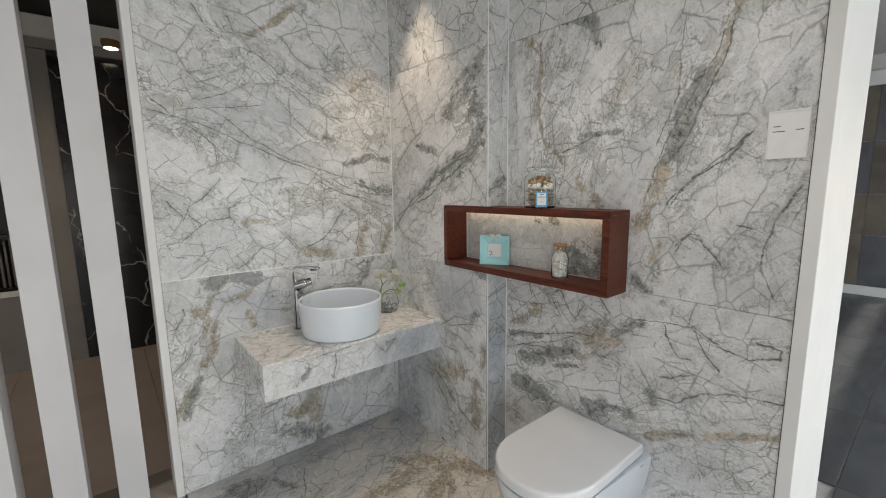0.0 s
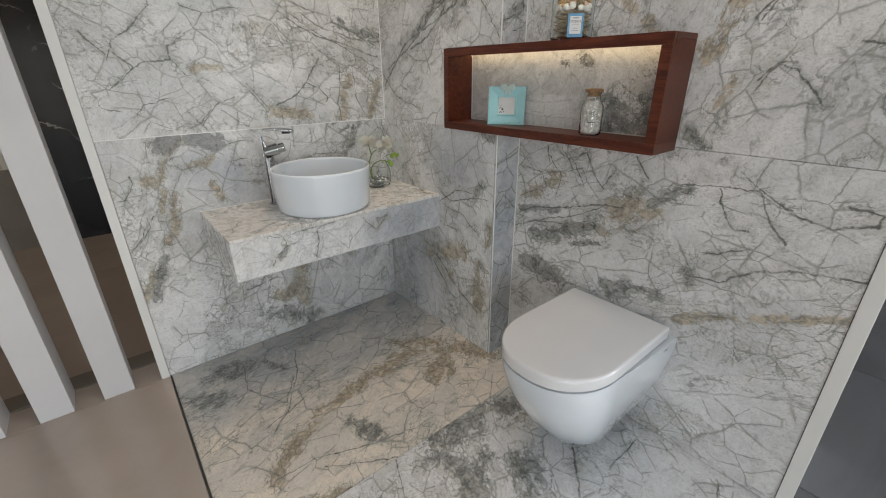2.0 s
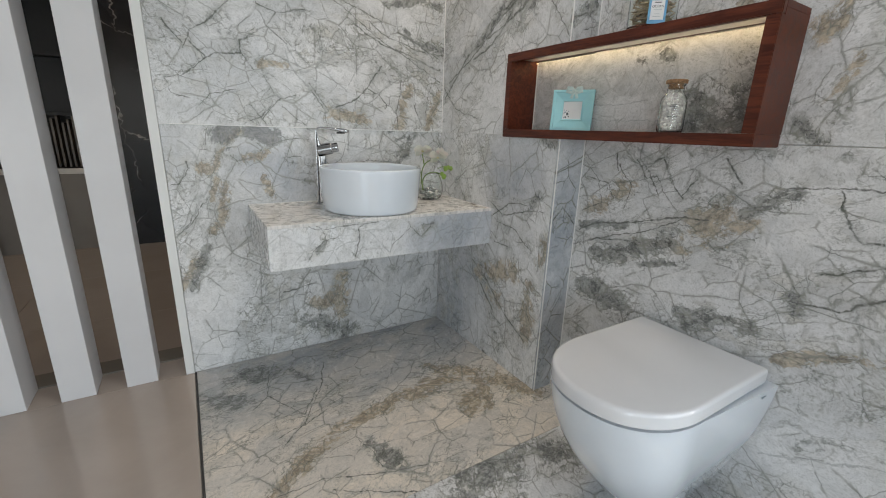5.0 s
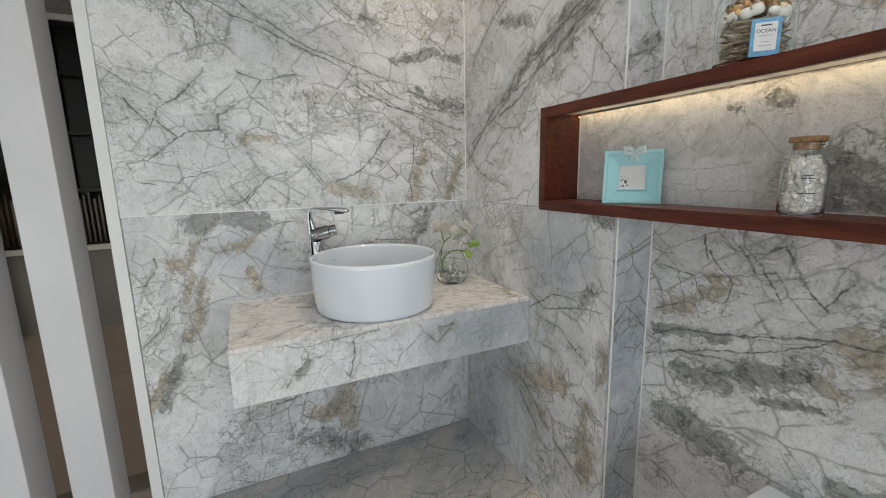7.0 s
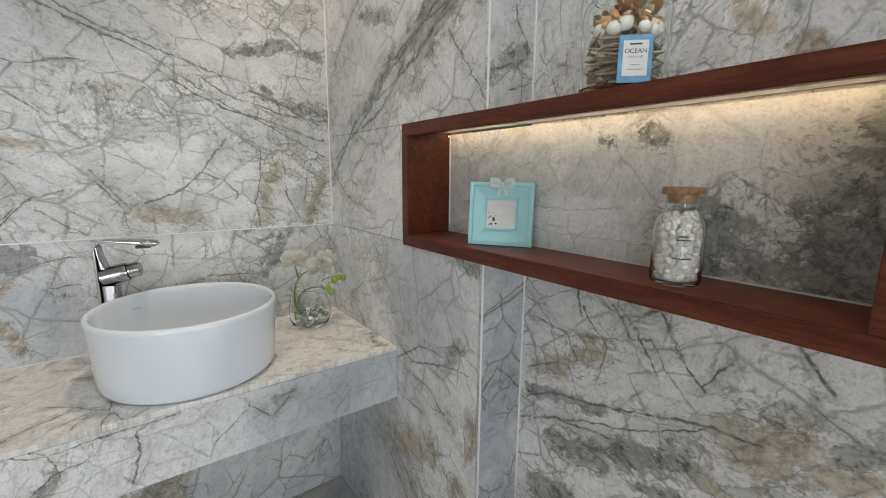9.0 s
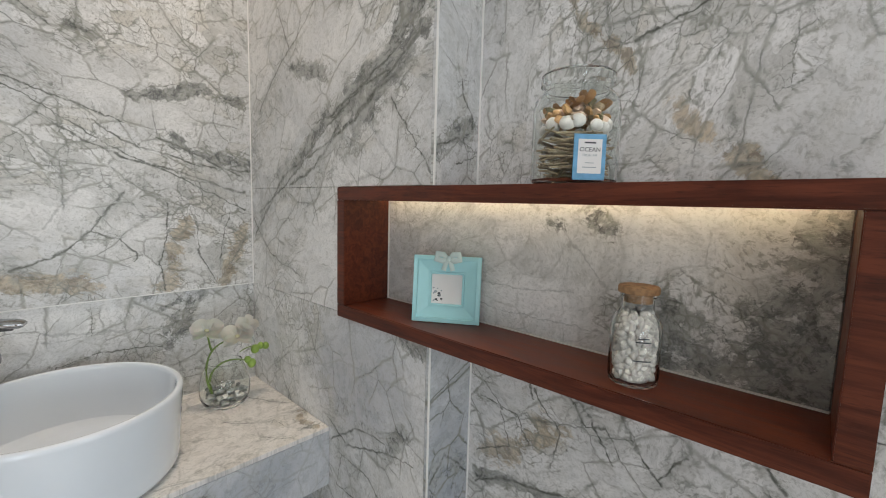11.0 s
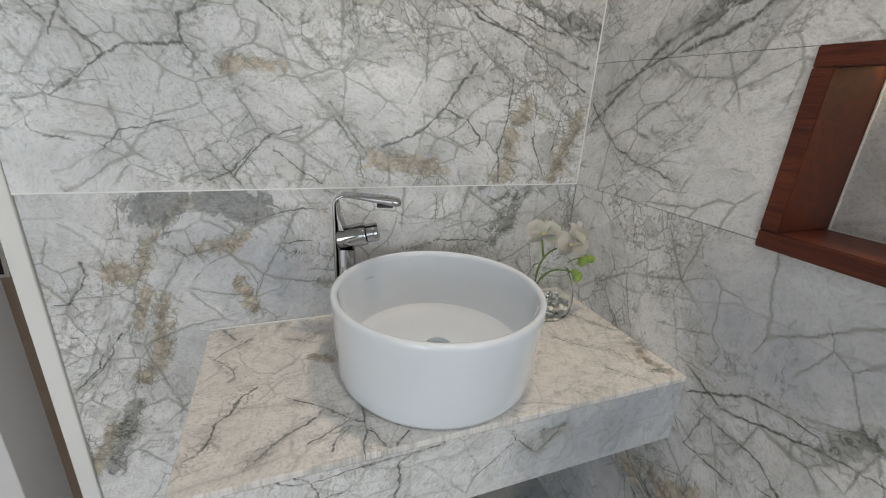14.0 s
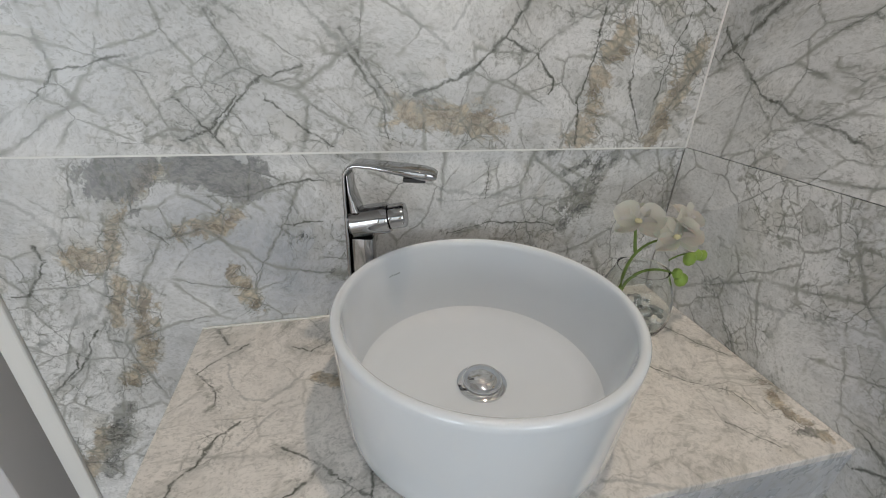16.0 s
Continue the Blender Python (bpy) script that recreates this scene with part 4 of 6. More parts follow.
MB_FRONT = marble("marble_counter_front", "XZ", 15.0, angle=50, stretch=1.2, greyness=0.2, crack=0.2, wild=0.12, feats=STONE_COUNTER_FRONT_A)
MB_CSIDE = marble("marble_counter_side", "YZ", 16.0, angle=40, stretch=1.2, greyness=0.5, crack=0.3)
# ---------------------------------------------------------------- plan
NORTH = 2.104     # face of the wall behind the basin
CHASE = 1.280     # face of the boxed-in pipe chase
EAST = 1.411      # face of the wall behind the toilet
STEP = 1.303      # end of the chase
JOINT = 1.022     # height of the long tile joint
JOINT2 = 2.05
LEFT = 0.083      # left edge of the marble
FRONT = 0.19      # front edge of the marble floor
HIGH = 2.72       # ceiling over the display
ROOM = 3.0        # showroom ceiling
LOW = -0.08       # grey showroom floor, a step below
T = 0.010         # tile thickness


def slab(name, parent, x0, x1, y0, y1, z0, z1, material, label=""):
    return part(name, box(x0, x1, y0, y1, z0, z1, 0.0008), material, parent, label)


# ---------------------------------------------------------------- floors
floor = structure("floor", box(LEFT + 0.004, EAST + 0.1, FRONT + 0.012, NORTH + 0.1, LOW, -0.012), M_GROUT, "raised display floor of veined white marble slabs", "floor")
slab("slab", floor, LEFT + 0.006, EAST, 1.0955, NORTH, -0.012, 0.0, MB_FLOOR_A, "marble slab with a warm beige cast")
slab("slab", floor, LEFT + 0.006, EAST, FRONT + 0.012, 1.0942, -0.012, 0.0, MB_FLOOR_B, "marble slab with dark veins")
part("riser", box(LEFT, EAST + 0.0, FRONT - 0.006, FRONT + 0.010, LOW, 0.001, 0.001), M_WHITE, floor, "white-painted edge strip")
part("joint", box(LEFT - 0.001, LEFT + 0.005, FRONT, NORTH, -0.012, -0.001), M_DARKGROUT, floor, "dark open joint")

floor_beige = structure("floor_beige", box(-4.5, LEFT - 0.002, -3.0, 6.2, LOW - 0.05, -0.010), M_GROUT, "glossy beige porcelain floor tiles with tight joints", "floor")
floor_grey = structure("floor_grey", box(LEFT - 0.001, 12.5, -3.0, FRONT - 0.008, LOW - 0.06, LOW - 0.010), M_GROUT, "matt dark grey stone-look floor tiles", "floor")
floor_side = structure("floor_side", box(1.93, 12.5, FRONT - 0.007, 6.2, LOW - 0.06, LOW - 0.010), M_GROUT, "grey stone-look floor beside the display", "floor")
floor_rear = structure("floor_rear", box(LEFT, 1.929, NORTH + 0.16, 6.2, LOW - 0.05, -0.004), M_BEIGE, "beige floor behind the display wall", "floor")

# ---------------------------------------------------------------- display walls
wall_north = structure("wall_north", box(0.055, EAST + 0.12, NORTH + T, NORTH + 0.15, 0.0, HIGH), M_WALL, "display wall behind the basin, clad in veined marble", "wall")
slab("tile", wall_north, LEFT, CHASE, NORTH + 0.001, NORTH + T, 0.0, JOINT - 0.0015, MB_LOWER)
# one tall slab; its upper half carries the second part of the vein list
upper_bm = box(LEFT, CHASE, NORTH - 0.003, NORTH + T, JOINT + 0.0015, HIGH)
bmesh.ops.bisect_plane(upper_bm, geom=upper_bm.verts[:] + upper_bm.edges[:] + upper_bm.faces[:], plane_co=(0, 0, 1.475), plane_no=(0, 0, 1))
for f in upper_bm.faces:
    f.material_index = 1 if f.calc_center_median().z > 1.475 else 0
upper_tile = part("tile", upper_bm, MB_UPPER, wall_north)
upper_tile.data.materials.append(MB_UPPER_TOP)
part("trim", box(LEFT, CHASE - 0.001, NORTH - 0.0036, NORTH + 0.003, JOINT - 0.0014, JOINT + 0.0014), M_TRIM, wall_north, "thin white joint strip")
part("trim", box(CHASE - 0.0045, CHASE - 0.001, NORTH - 0.0042, NORTH - 0.003, JOINT, HIGH), M_TRIM, wall_north, "thin white corner strip")
part("end_panel", box(0.050, LEFT - 0.001, NORTH - 0.006, NORTH + 0.152, 0.0, HIGH, 0.0015), M_WHITE, wall_north, "white-painted wall end")

wall_chase = structure("wall_chase", box(CHASE + T, EAST + 0.1, STEP + T, NORTH + 0.001, 0.0, 1.010), M_WALL, "boxed pipe chase clad in veined marble", "wall")
part("core", box(CHASE + T, EAST + 0.1, STEP + T, NORTH + 0.001, 1.328, HIGH), M_WALL, wall_chase)
part("core", box(CHASE + T, EAST + 0.1, 1.616, NORTH + 0.001, 1.011, 1.327), M_WALL, wall_chase)
low_tile = box(CHASE, CHASE + T, STEP + T + 0.0004, 1.6130, 0.0, 1.0125)
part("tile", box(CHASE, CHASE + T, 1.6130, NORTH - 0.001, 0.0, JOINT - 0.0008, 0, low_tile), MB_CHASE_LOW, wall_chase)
slab("tile", wall_chase, CHASE, CHASE + T, 1.6135, NORTH - 0.001, JOINT, 1.3235, MB_CHASE_UP)
slab("tile", wall_chase, CHASE, CHASE + T, STEP + T + 0.0004, NORTH - 0.001, 1.3242, JOINT2 - 0.001, MB_CHASE_UP)
slab("tile", wall_chase, CHASE, CHASE + T, STEP + T + 0.0004, NORTH - 0.001, JOINT2 + 0.0005, HIGH, MB_CHASE_TOP)
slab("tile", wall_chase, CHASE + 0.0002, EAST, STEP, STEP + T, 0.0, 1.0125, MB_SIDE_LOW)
slab("tile", wall_chase, CHASE + 0.0002, EAST, STEP, STEP + T, 1.3242, HIGH, MB_SIDE_UP)
for z0, z1 in ((0.0, 1.0125), (1.3242, HIGH)):
    part("trim", box(CHASE - 0.0010, CHASE + 0.0022, STEP - 0.0016, STEP + 0.0016, z0, z1), M_TRIM, wall_chase, "white tile edge strip")
    part("trim", box(EAST - 0.0045, EAST - 0.0005, STEP - 0.0028, STEP - 0.0006, z0, z1), M_TRIM, wall_chase, "white tile edge strip")

wall_east = structure("wall_east", box(EAST + T, 1.92, FRONT + 0.006, STEP, LOW, HIGH), M_WALL, "display wall behind the toilet, clad in veined marble", "wall")
slab("tile", wall_east, EAST, EAST + T, 0.212, STEP, 0.0, JOINT - 0.0008, MB_EAST_LOW)
slab("tile", wall_east, EAST, EAST + T, 0.212, STEP, JOINT + 0.0008, JOINT2 - 0.0008, MB_EAST_UP)
slab("tile", wall_east, EAST, EAST + T, 0.212, STEP, JOINT2 + 0.0008, HIGH, MB_EAST_TOP)
slab("tile", wall_east, EAST - 0.004, EAST + 0.0, 0.735, 1.584, 1.046, 1.3030, MB_NICHE)
part("end_panel", box(EAST - 0.006, 1.92, 0.176, 0.2115, LOW, HIGH, 0.0015), M_WHITE, wall_east, "white-painted wall end")
part("joint", box(EAST - 0.0045, EAST + 0.001, 0.2116, 0.2132, 0.0, HIGH), M_DARKGROUT, wall_east)

ceiling = structure("ceiling", box(0.055, 1.92, 0.176, NORTH + 0.15, HIGH + 0.001, HIGH + 0.08), M_WHITE, "white ceiling panel over the display bathroom", "ceiling")

# ---------------------------------------------------------------- showroom shell
big_ceiling = structure("ceiling_showroom", box(-4.5, 12.5, -3.0, 2.26, ROOM, ROOM + 0.1), M_CEIL, "plain showroom ceiling", "ceiling")
rear_ceiling = structure("ceiling_rear", box(-4.5, 12.5, 2.265, 6.2, ROOM, ROOM + 0.1), M_DARKCEIL, "dark ceiling of the rear showroom", "ceiling")
structure("wall_west", box(-4.6, -4.5, -3.0, 6.2, LOW, ROOM + 0.1), M_WALL, "plain showroom side wall", "wall")
structure("wall_far_east", box(12.5, 12.6, -3.0, 6.2, LOW, ROOM + 0.1), M_WALL, "plain showroom end wall", "wall")
structure("wall_rear", box(-4.6, 12.6, 6.2, 6.3, LOW, ROOM + 0.1), M_GREYWALL, "plain rear wall", "wall")
front = structure("wall_front", box(-4.6, 12.6, -3.012, -3.0, 2.443, ROOM + 0.1), M_WALL, "glazed shop front with white transom and mullions", "wall")
part("transom", box(-4.6, 12.6, -3.012, -3.0, 2.02, 2.315, 0.002), M_WHITE, front)
part("sill", box(-4.6, 12.6, -3.12, -3.0, LOW, 0.06, 0.004), M_WHITE, front)
for k in range(15):
    part("mullion", box(-4.55 + 1.2 * k, -4.49 + 1.2 * k, -3.09, -3.01, 0.06, 2.02, 0.003), M_WHITE, front)

# rear wall of the showroom behind the screen of posts
REAR = 4.57
rear = structure("wall_display", box(-0.44, -0.302, REAR, REAR + 0.1, 0.0, 2.52), M_GREYWALL, "grey-painted rear wall with a framed display opening", "wall")
part("panel", box(-4.5, -0.442, REAR, REAR + 0.1, 0.0, 0.61), M_GREYWALL, rear)
part("panel", box(-4.5, -1.60, REAR, REAR + 0.1, 0.612, 2.52), M_GREYWALL, rear)
part("panel", box(-1.598, -0.442, REAR, REAR + 0.1, 2.30, 2.52), M_GREYWALL, rear)
part("beam", box(-4.5, 2.4, REAR - 0.05, REAR + 0.1, 2.60, 2.76, 0.003), M_WHITE, rear, "white-painted beam")
part("soffit", box(-4.5, 2.4, REAR - 0.02, REAR + 0.1, 2.522, 2.598), M_GREYWALL, rear)
black = structure("wall_black", box(-0.30, 1.9, REAR - 0.012, REAR + 0.1, 0.0, 2.48), M_BLACKMARBLE, "polished black marble wall panel with white veins", "wall panel")
win = structure("window_1", box(-0.485, -0.445, REAR - 0.015, REAR + 0.02, 0.612, 2.298, 0.002), M_WHITE, "white-framed display opening with dark shelving", "window")
part("window_frame", box(-1.598, -1.558, REAR - 0.015, REAR + 0.02, 0.612, 2.298, 0.002), M_WHITE, win)
part("window_frame", box(-1.556, -0.487, REAR - 0.015, REAR + 0.02, 2.258, 2.298, 0.002), M_WHITE, win)
part("window_sill", box(-1.556, -0.487, REAR - 0.02, REAR + 0.03, 0.612, 0.652, 0.002), M_WHITE, win)

# ---------------------------------------------------------------- screen of white posts
post_bm = box(-0.052, 0.052, 0.0, 0.15, 0.0, HIGH + 0.05, 0.0015)
post = link_mesh("screen_post", post_bm, M_POST)
tagged(post, "tall white-painted square post of the open screen", "post", "white posts of the screen")
post.location = (-0.100, NORTH + 0.0005, 0.0)
for k in range(1, 15):
    copy_thing(post, Matrix.Translation((-0.100 - 0.1995 * k, NORTH + 0.0005, 0)))
# low strip behind the posts, darker than the beige floor
structure("trim_threshold", box(-4.4, 0.048, NORTH + 0.151, 2.37, -0.004, 0.006, 0.002), M_STRIP, "low brown-grey floor strip behind the posts", "threshold")
structure("beam_screen", box(-4.4, 0.049, NORTH - 0.01, NORTH + 0.16, HIGH + 0.051, ROOM), M_WHITE, "white beam above the post screen", "beam")

# ---------------------------------------------------------------- wall-mounted wooden box shelf
def build_shelf():
    shelf = thing("box_shelf", "reddish-brown stained wooden box shelf with warm strip light", "shelf", at=(EAST, 1.158, 1.015))
    inv = Matrix.Translation((-EAST, -1.158, -1.015))
    y0, y1, z0, z1, x0, x1, b = 0.705, 1.612, 1.0135, 1.3232, 1.272, EAST - 0.0005, 0.030

    def board(name, a, label=""):
        a.transform(inv)
        return part(name, a, M_WOOD, shelf, label)

    top = box(x0 + 0.0165, x1, y0, y1, z1 - 0.016, z1, 0.0010)
    board("top_board", box(x0, x0 + 0.0165, y0, y1, z1 - b, z1, 0.0016, top, 2))
    board("bottom_board", box(x0, x1, y0, y1, z0, z0 + b, 0.0018, seg=2))
    side = box(x0, x1, y0, y0 + b - 0.001, z0 + b + 0.0004, z1 - b - 0.0004, 0.0012, seg=2)
    board("side_board", box(x0 + 0.0170, x1, y0, y0 + b - 0.001, z1 - b - 0.0016, z1 - 0.0164, 0, side))
    side = box(x0, x1, y1 - b + 0.001, y1, z0 + b + 0.0004, z1 - b - 0.0004, 0.0012, seg=2)
    board("side_board", box(x0 + 0.0170, x1, y1 - b + 0.001, y1, z1 - b - 0.0016, z1 - 0.0164, 0, side))

    def extra(name, a, m, label=""):
        a.transform(inv)
        return part(name, a, m, shelf, label)

    extra("lining", box(x0 + 0.020, x1 - 0.0300, y0 + b + 0.001, y1 - b - 0.001, z1 - 0.0195, z1 - 0.0165), M_CREAM, "cream lining under the top board")
    extra("led_strip", box(x1 - 0.0270, x1 - 0.0200, y0 + b + 0.004, y1 - b - 0.004, z1 - 0.0172, z1 - 0.0162), M_LED, "warm glowing light strip")
    extra("led_end", lathe(((0, 0), (0.0022, 0.0004), (0.0026, 0.002), (0.0022, 0.004), (0, 0.0045)), (x1 - 0.014, y1 - b - 0.006, z1 - 0.0275), 12), M_DOT, "small bright end of the strip light")
    extra("screw", lathe(((0, 0), (0.004, 0.0), (0.004, 0.002), (0, 0.002)), (x0 + 0.045, 1.46, z1 - 0.0214), 12), M_BLACK, "dark screw head")
    extra("seal", box(x1 - 0.0065, x1 - 0.0035, y0 + b, y1 - b, z0 + b, z0 + b + 0.0025), M_TRIM, "thin white sealant line")
    extra("seal", box(x1 - 0.0065, x1 - 0.0035, y1 - b - 0.0025, y1 - b, z0 + b + 0.003, z1 - 0.021), M_TRIM, "thin white sealant line")
    return shelf


build_shelf()

# ---------------------------------------------------------------- marble counter
def build_counter():
    c = thing("vanity_counter", "wall-hung white marble counter slab with grey veins", "counter", at=(0.816, NORTH, 0.549))
    inv = Matrix.Translation((-0.816, -NORTH, -0.549))
    x0, x1, y0, y1, z0, z1 = 0.352, CHASE - 0.0008, 1.659, NORTH - 0.0008, 0.549, 0.708

    def panel(name, a, m, label=""):
        a.transform(inv)
        ob = part(name, a, m, c, label)
        # keep the stone's pattern in world measure
        ob.data.transform(Matrix.Translation((0.816, NORTH, 0.549)))
        ob.matrix_parent_inverse = inv
        return ob

    panel("top_slab", box(x0, x1, y0, y1, z1 - 0.012, z1, 0.0012), MB_TOP)
    panel("front_panel", box(x0, x1, y0, y0 + 0.012, z0, z1 - 0.0125, 0.0010), MB_FRONT)
    panel("side_panel", box(x0, x0 + 0.012, y0 + 0.0125, y1, z0, z1 - 0.0125, 0.0010), MB_CSIDE)
    panel("bottom_panel", box(x0 + 0.0125, x1, y0 + 0.0125, y1, z0 + 0.002, z0 + 0.012), MB_CSIDE)
    panel("seal", box(x0, x1, y1 - 0.003, y1, z1, z1 + 0.002), M_TRIM, "thin white sealant line")


build_counter()

# ---------------------------------------------------------------- basin
def build_basin():
    at = (0.793, 1.850, 0.7085)
    b = thing("vessel_basin", "round white glazed ceramic vessel basin on the marble counter", "basin", at=at)
    b.scale = (0.996, 0.996, 1.0)
    prof = [(0.0, 0.0), (0.180, 0.0), (0.187, 0.0015), (0.1915, 0.006), (0.1940, 0.014), (0.1962, 0.035), (0.2005, 0.10), (0.2045, 0.160)]
    prof += [(0.198 + 0.007 * math.cos(a), 0.164 + 0.008 * math.sin(a)) for a in (math.pi * k / 8 for k in range(1, 8))]
    prof += [(0.191, 0.160), (0.187, 0.10), (0.182, 0.060), (0.176, 0.046), (0.164, 0.0395), (0.145, 0.0375), (0.10, 0.0365), (0.05, 0.036), (0.0, 0.0355)]
    part("bowl", lathe(prof, seg=96), M_CERAMIC, b, smooth=True)
    drain = part("drain", lathe(((0, 0.0355), (0.036, 0.0362), (0.036, 0.040), (0.030, 0.0425), (0.029, 0.0425), (0.0, 0.0425)), (0.0, -0.012, 0), 48), M_PLUG, b, "chrome drain ring", smooth=True)
    part("plug", lathe(((0.0285, 0.042), (0.0285, 0.047), (0.026, 0.051), (0.018, 0.0545), (0.008, 0.056), (0, 0.056)), (0.0, -0.012, 0), 48), M_PLUG, drain, "domed chrome plug", smooth=True)
    # small printed maker's mark on the inner wall, as a plain bar
    mark = bmesh.new()
    for k, (w, h) in enumerate(((0.9, 0.5), (0.6, 0.8), (0.9, 0.5), (0.9, 0.5), (0.7, 0.6))):
        a0 = radians(127 - 1.45 * k)
        a1 = a0 - radians(1.45 * w)
        vs = [mark.verts.new((0.1885 * math.cos(a), 0.1885 * math.sin(a), z)) for a, z in ((a0, 0.132), (a1, 0.132), (a1, 0.132 + 0.0042 * h), (a0, 0.132 + 0.0042 * h))]
        mark.faces.new(vs)
    part("mark", mark, M_GREYINK, b, "small grey printed mark")


build_basin()

# ---------------------------------------------------------------- tall basin tap
def build_tap():
    at = (0.641, 2.020, 0.7145)
    tap = thing("basin_tap", "tall polished chrome basin mixer with flat strap and blade spout", "tap", at=at)
    turn = Matrix.Rotation(radians(-16), 4, "Z")

    def add(name, b, label="", parent=tap, material=None):
        b.transform(turn)
        return part(name, b, material or M_CHROME, parent, label, smooth=True)

    add("base", lathe(((0, -0.0058), (0.027, -0.0058), (0.027, -0.002), (0.025, 0.0), (0, 0.001)), seg=40))
    # flat strap: rises behind the body and bends over into the blade of the spout
    course = [(-0.0190, z, 0.0032) for z in (0.0012, 0.10, 0.20, 0.285)]
    course += [(-0.0190 + 0.020 * (1 - math.cos(a)), 0.291 + 0.020 * math.sin(a), 0.0032) for a in (radians(d) for d in (15, 35, 55, 75, 90))]
    course += [(0.020, 0.3100, 0.0036), (0.048, 0.3070, 0.0050), (0.074, 0.3040, 0.0068), (0.096, 0.3010, 0.0080), (0.109, 0.2990, 0.0070), (0.115, 0.2985, 0.0035)]
    rings = []
    for i, (x, z, t) in enumerate(course):
        x0, z0, _ = course[max(i - 1, 0)]
        x1, z1, _ = course[min(i + 1, len(course) - 1)]
        d = Vector((x1 - x0, 0, z1 - z0)).normalized()
        nrm = Vector((-d.z, 0, d.x))
        w = 0.0205 if x < 0.09 else 0.0205 - 0.006 * ((x - 0.09) / 0.025) ** 2
        rings.append([Vector((x, w * math.copysign(abs(math.cos(a)) ** 0.30, math.cos(a)), z)) + nrm * (t * math.copysign(abs(math.sin(a)) ** 0.55, math.sin(a))) for a in (2 * math.pi * (k + 0.5) / 20 for k in range(20))])
    strap = add("strap", loft(rings))
    add("outlet", box(0.066, 0.099, -0.0125, 0.0125, 0.2888, 0.2958, 0.0015), "dark water slot", strap, M_BLACK)

    # squared body in front of the strap
    def rounded(cx, cz, w, d, r=0.30, n=20):
        return [Vector((cx + w * math.copysign(abs(math.cos(a)) ** r, math.cos(a)), d * math.copysign(abs(math.sin(a)) ** r, math.sin(a)), cz)) for a in (2 * math.pi * (k + 0.5) / n for k in range(n))]

    add("column", loft([rounded(0.002, 0.0012, 0.0175, 0.0165), rounded(0.002, 0.10, 0.0172, 0.0165), rounded(0.002, 0.196, 0.0172, 0.0165)]))
    add("neck", loft([rounded(cx, z, w, 0.0190, 0.6) for cx, z, w in ((-0.0065, 0.240, 0.0092), (-0.0095, 0.256, 0.0062), (-0.0125, 0.272, 0.0033), (-0.0140, 0.296, 0.0018))]))
    # valve housing leaning forwards, and its turning grip
    valve = add("valve", tube(((-0.0155, 0, 0.2165), (-0.012, 0, 0.2172), (0.030, 0.0, 0.2262), (0.041, 0, 0.2286), (0.044, 0, 0.2292)), (0.0215, 0.0245, 0.0245, 0.0238, 0.0222), 36))
    add("handle", tube(((0.0450, 0, 0.2296), (0.046, 0, 0.2298), (0.066, 0.0, 0.2342), (0.0690, 0, 0.2348)), (0.0190, 0.0200, 0.0196, 0.0175), 36), "chrome turning grip", valve)


build_tap()

# ---------------------------------------------------------------- glass vase with orchid
def petal(length, width, cup, lift):
    b = bmesh.new()
    nu, nv = 7, 5
    grid = []
    for i in range(nu):
        u = i / (nu - 1)
        half = width * math.sin(math.pi * min(1, 0.10 + 0.86 * u)) ** 0.75
        row = []
        for j in range(nv):
            v = -1 + 2 * j / (nv - 1)
            row.append(b.verts.new((length * u, half * v, lift * u * u + cup * (v * v) * half + 0.0012 * math.sin(5 * u + 3 * v))))
        grid.append(row)
    for i in range(nu - 1):
        for j in range(nv - 1):
            b.faces.new((grid[i][j], grid[i + 1][j], grid[i + 1][j + 1], grid[i][j + 1]))
    bmesh.ops.solidify(b, geom=b.faces[:], thickness=0.0006)
    return b


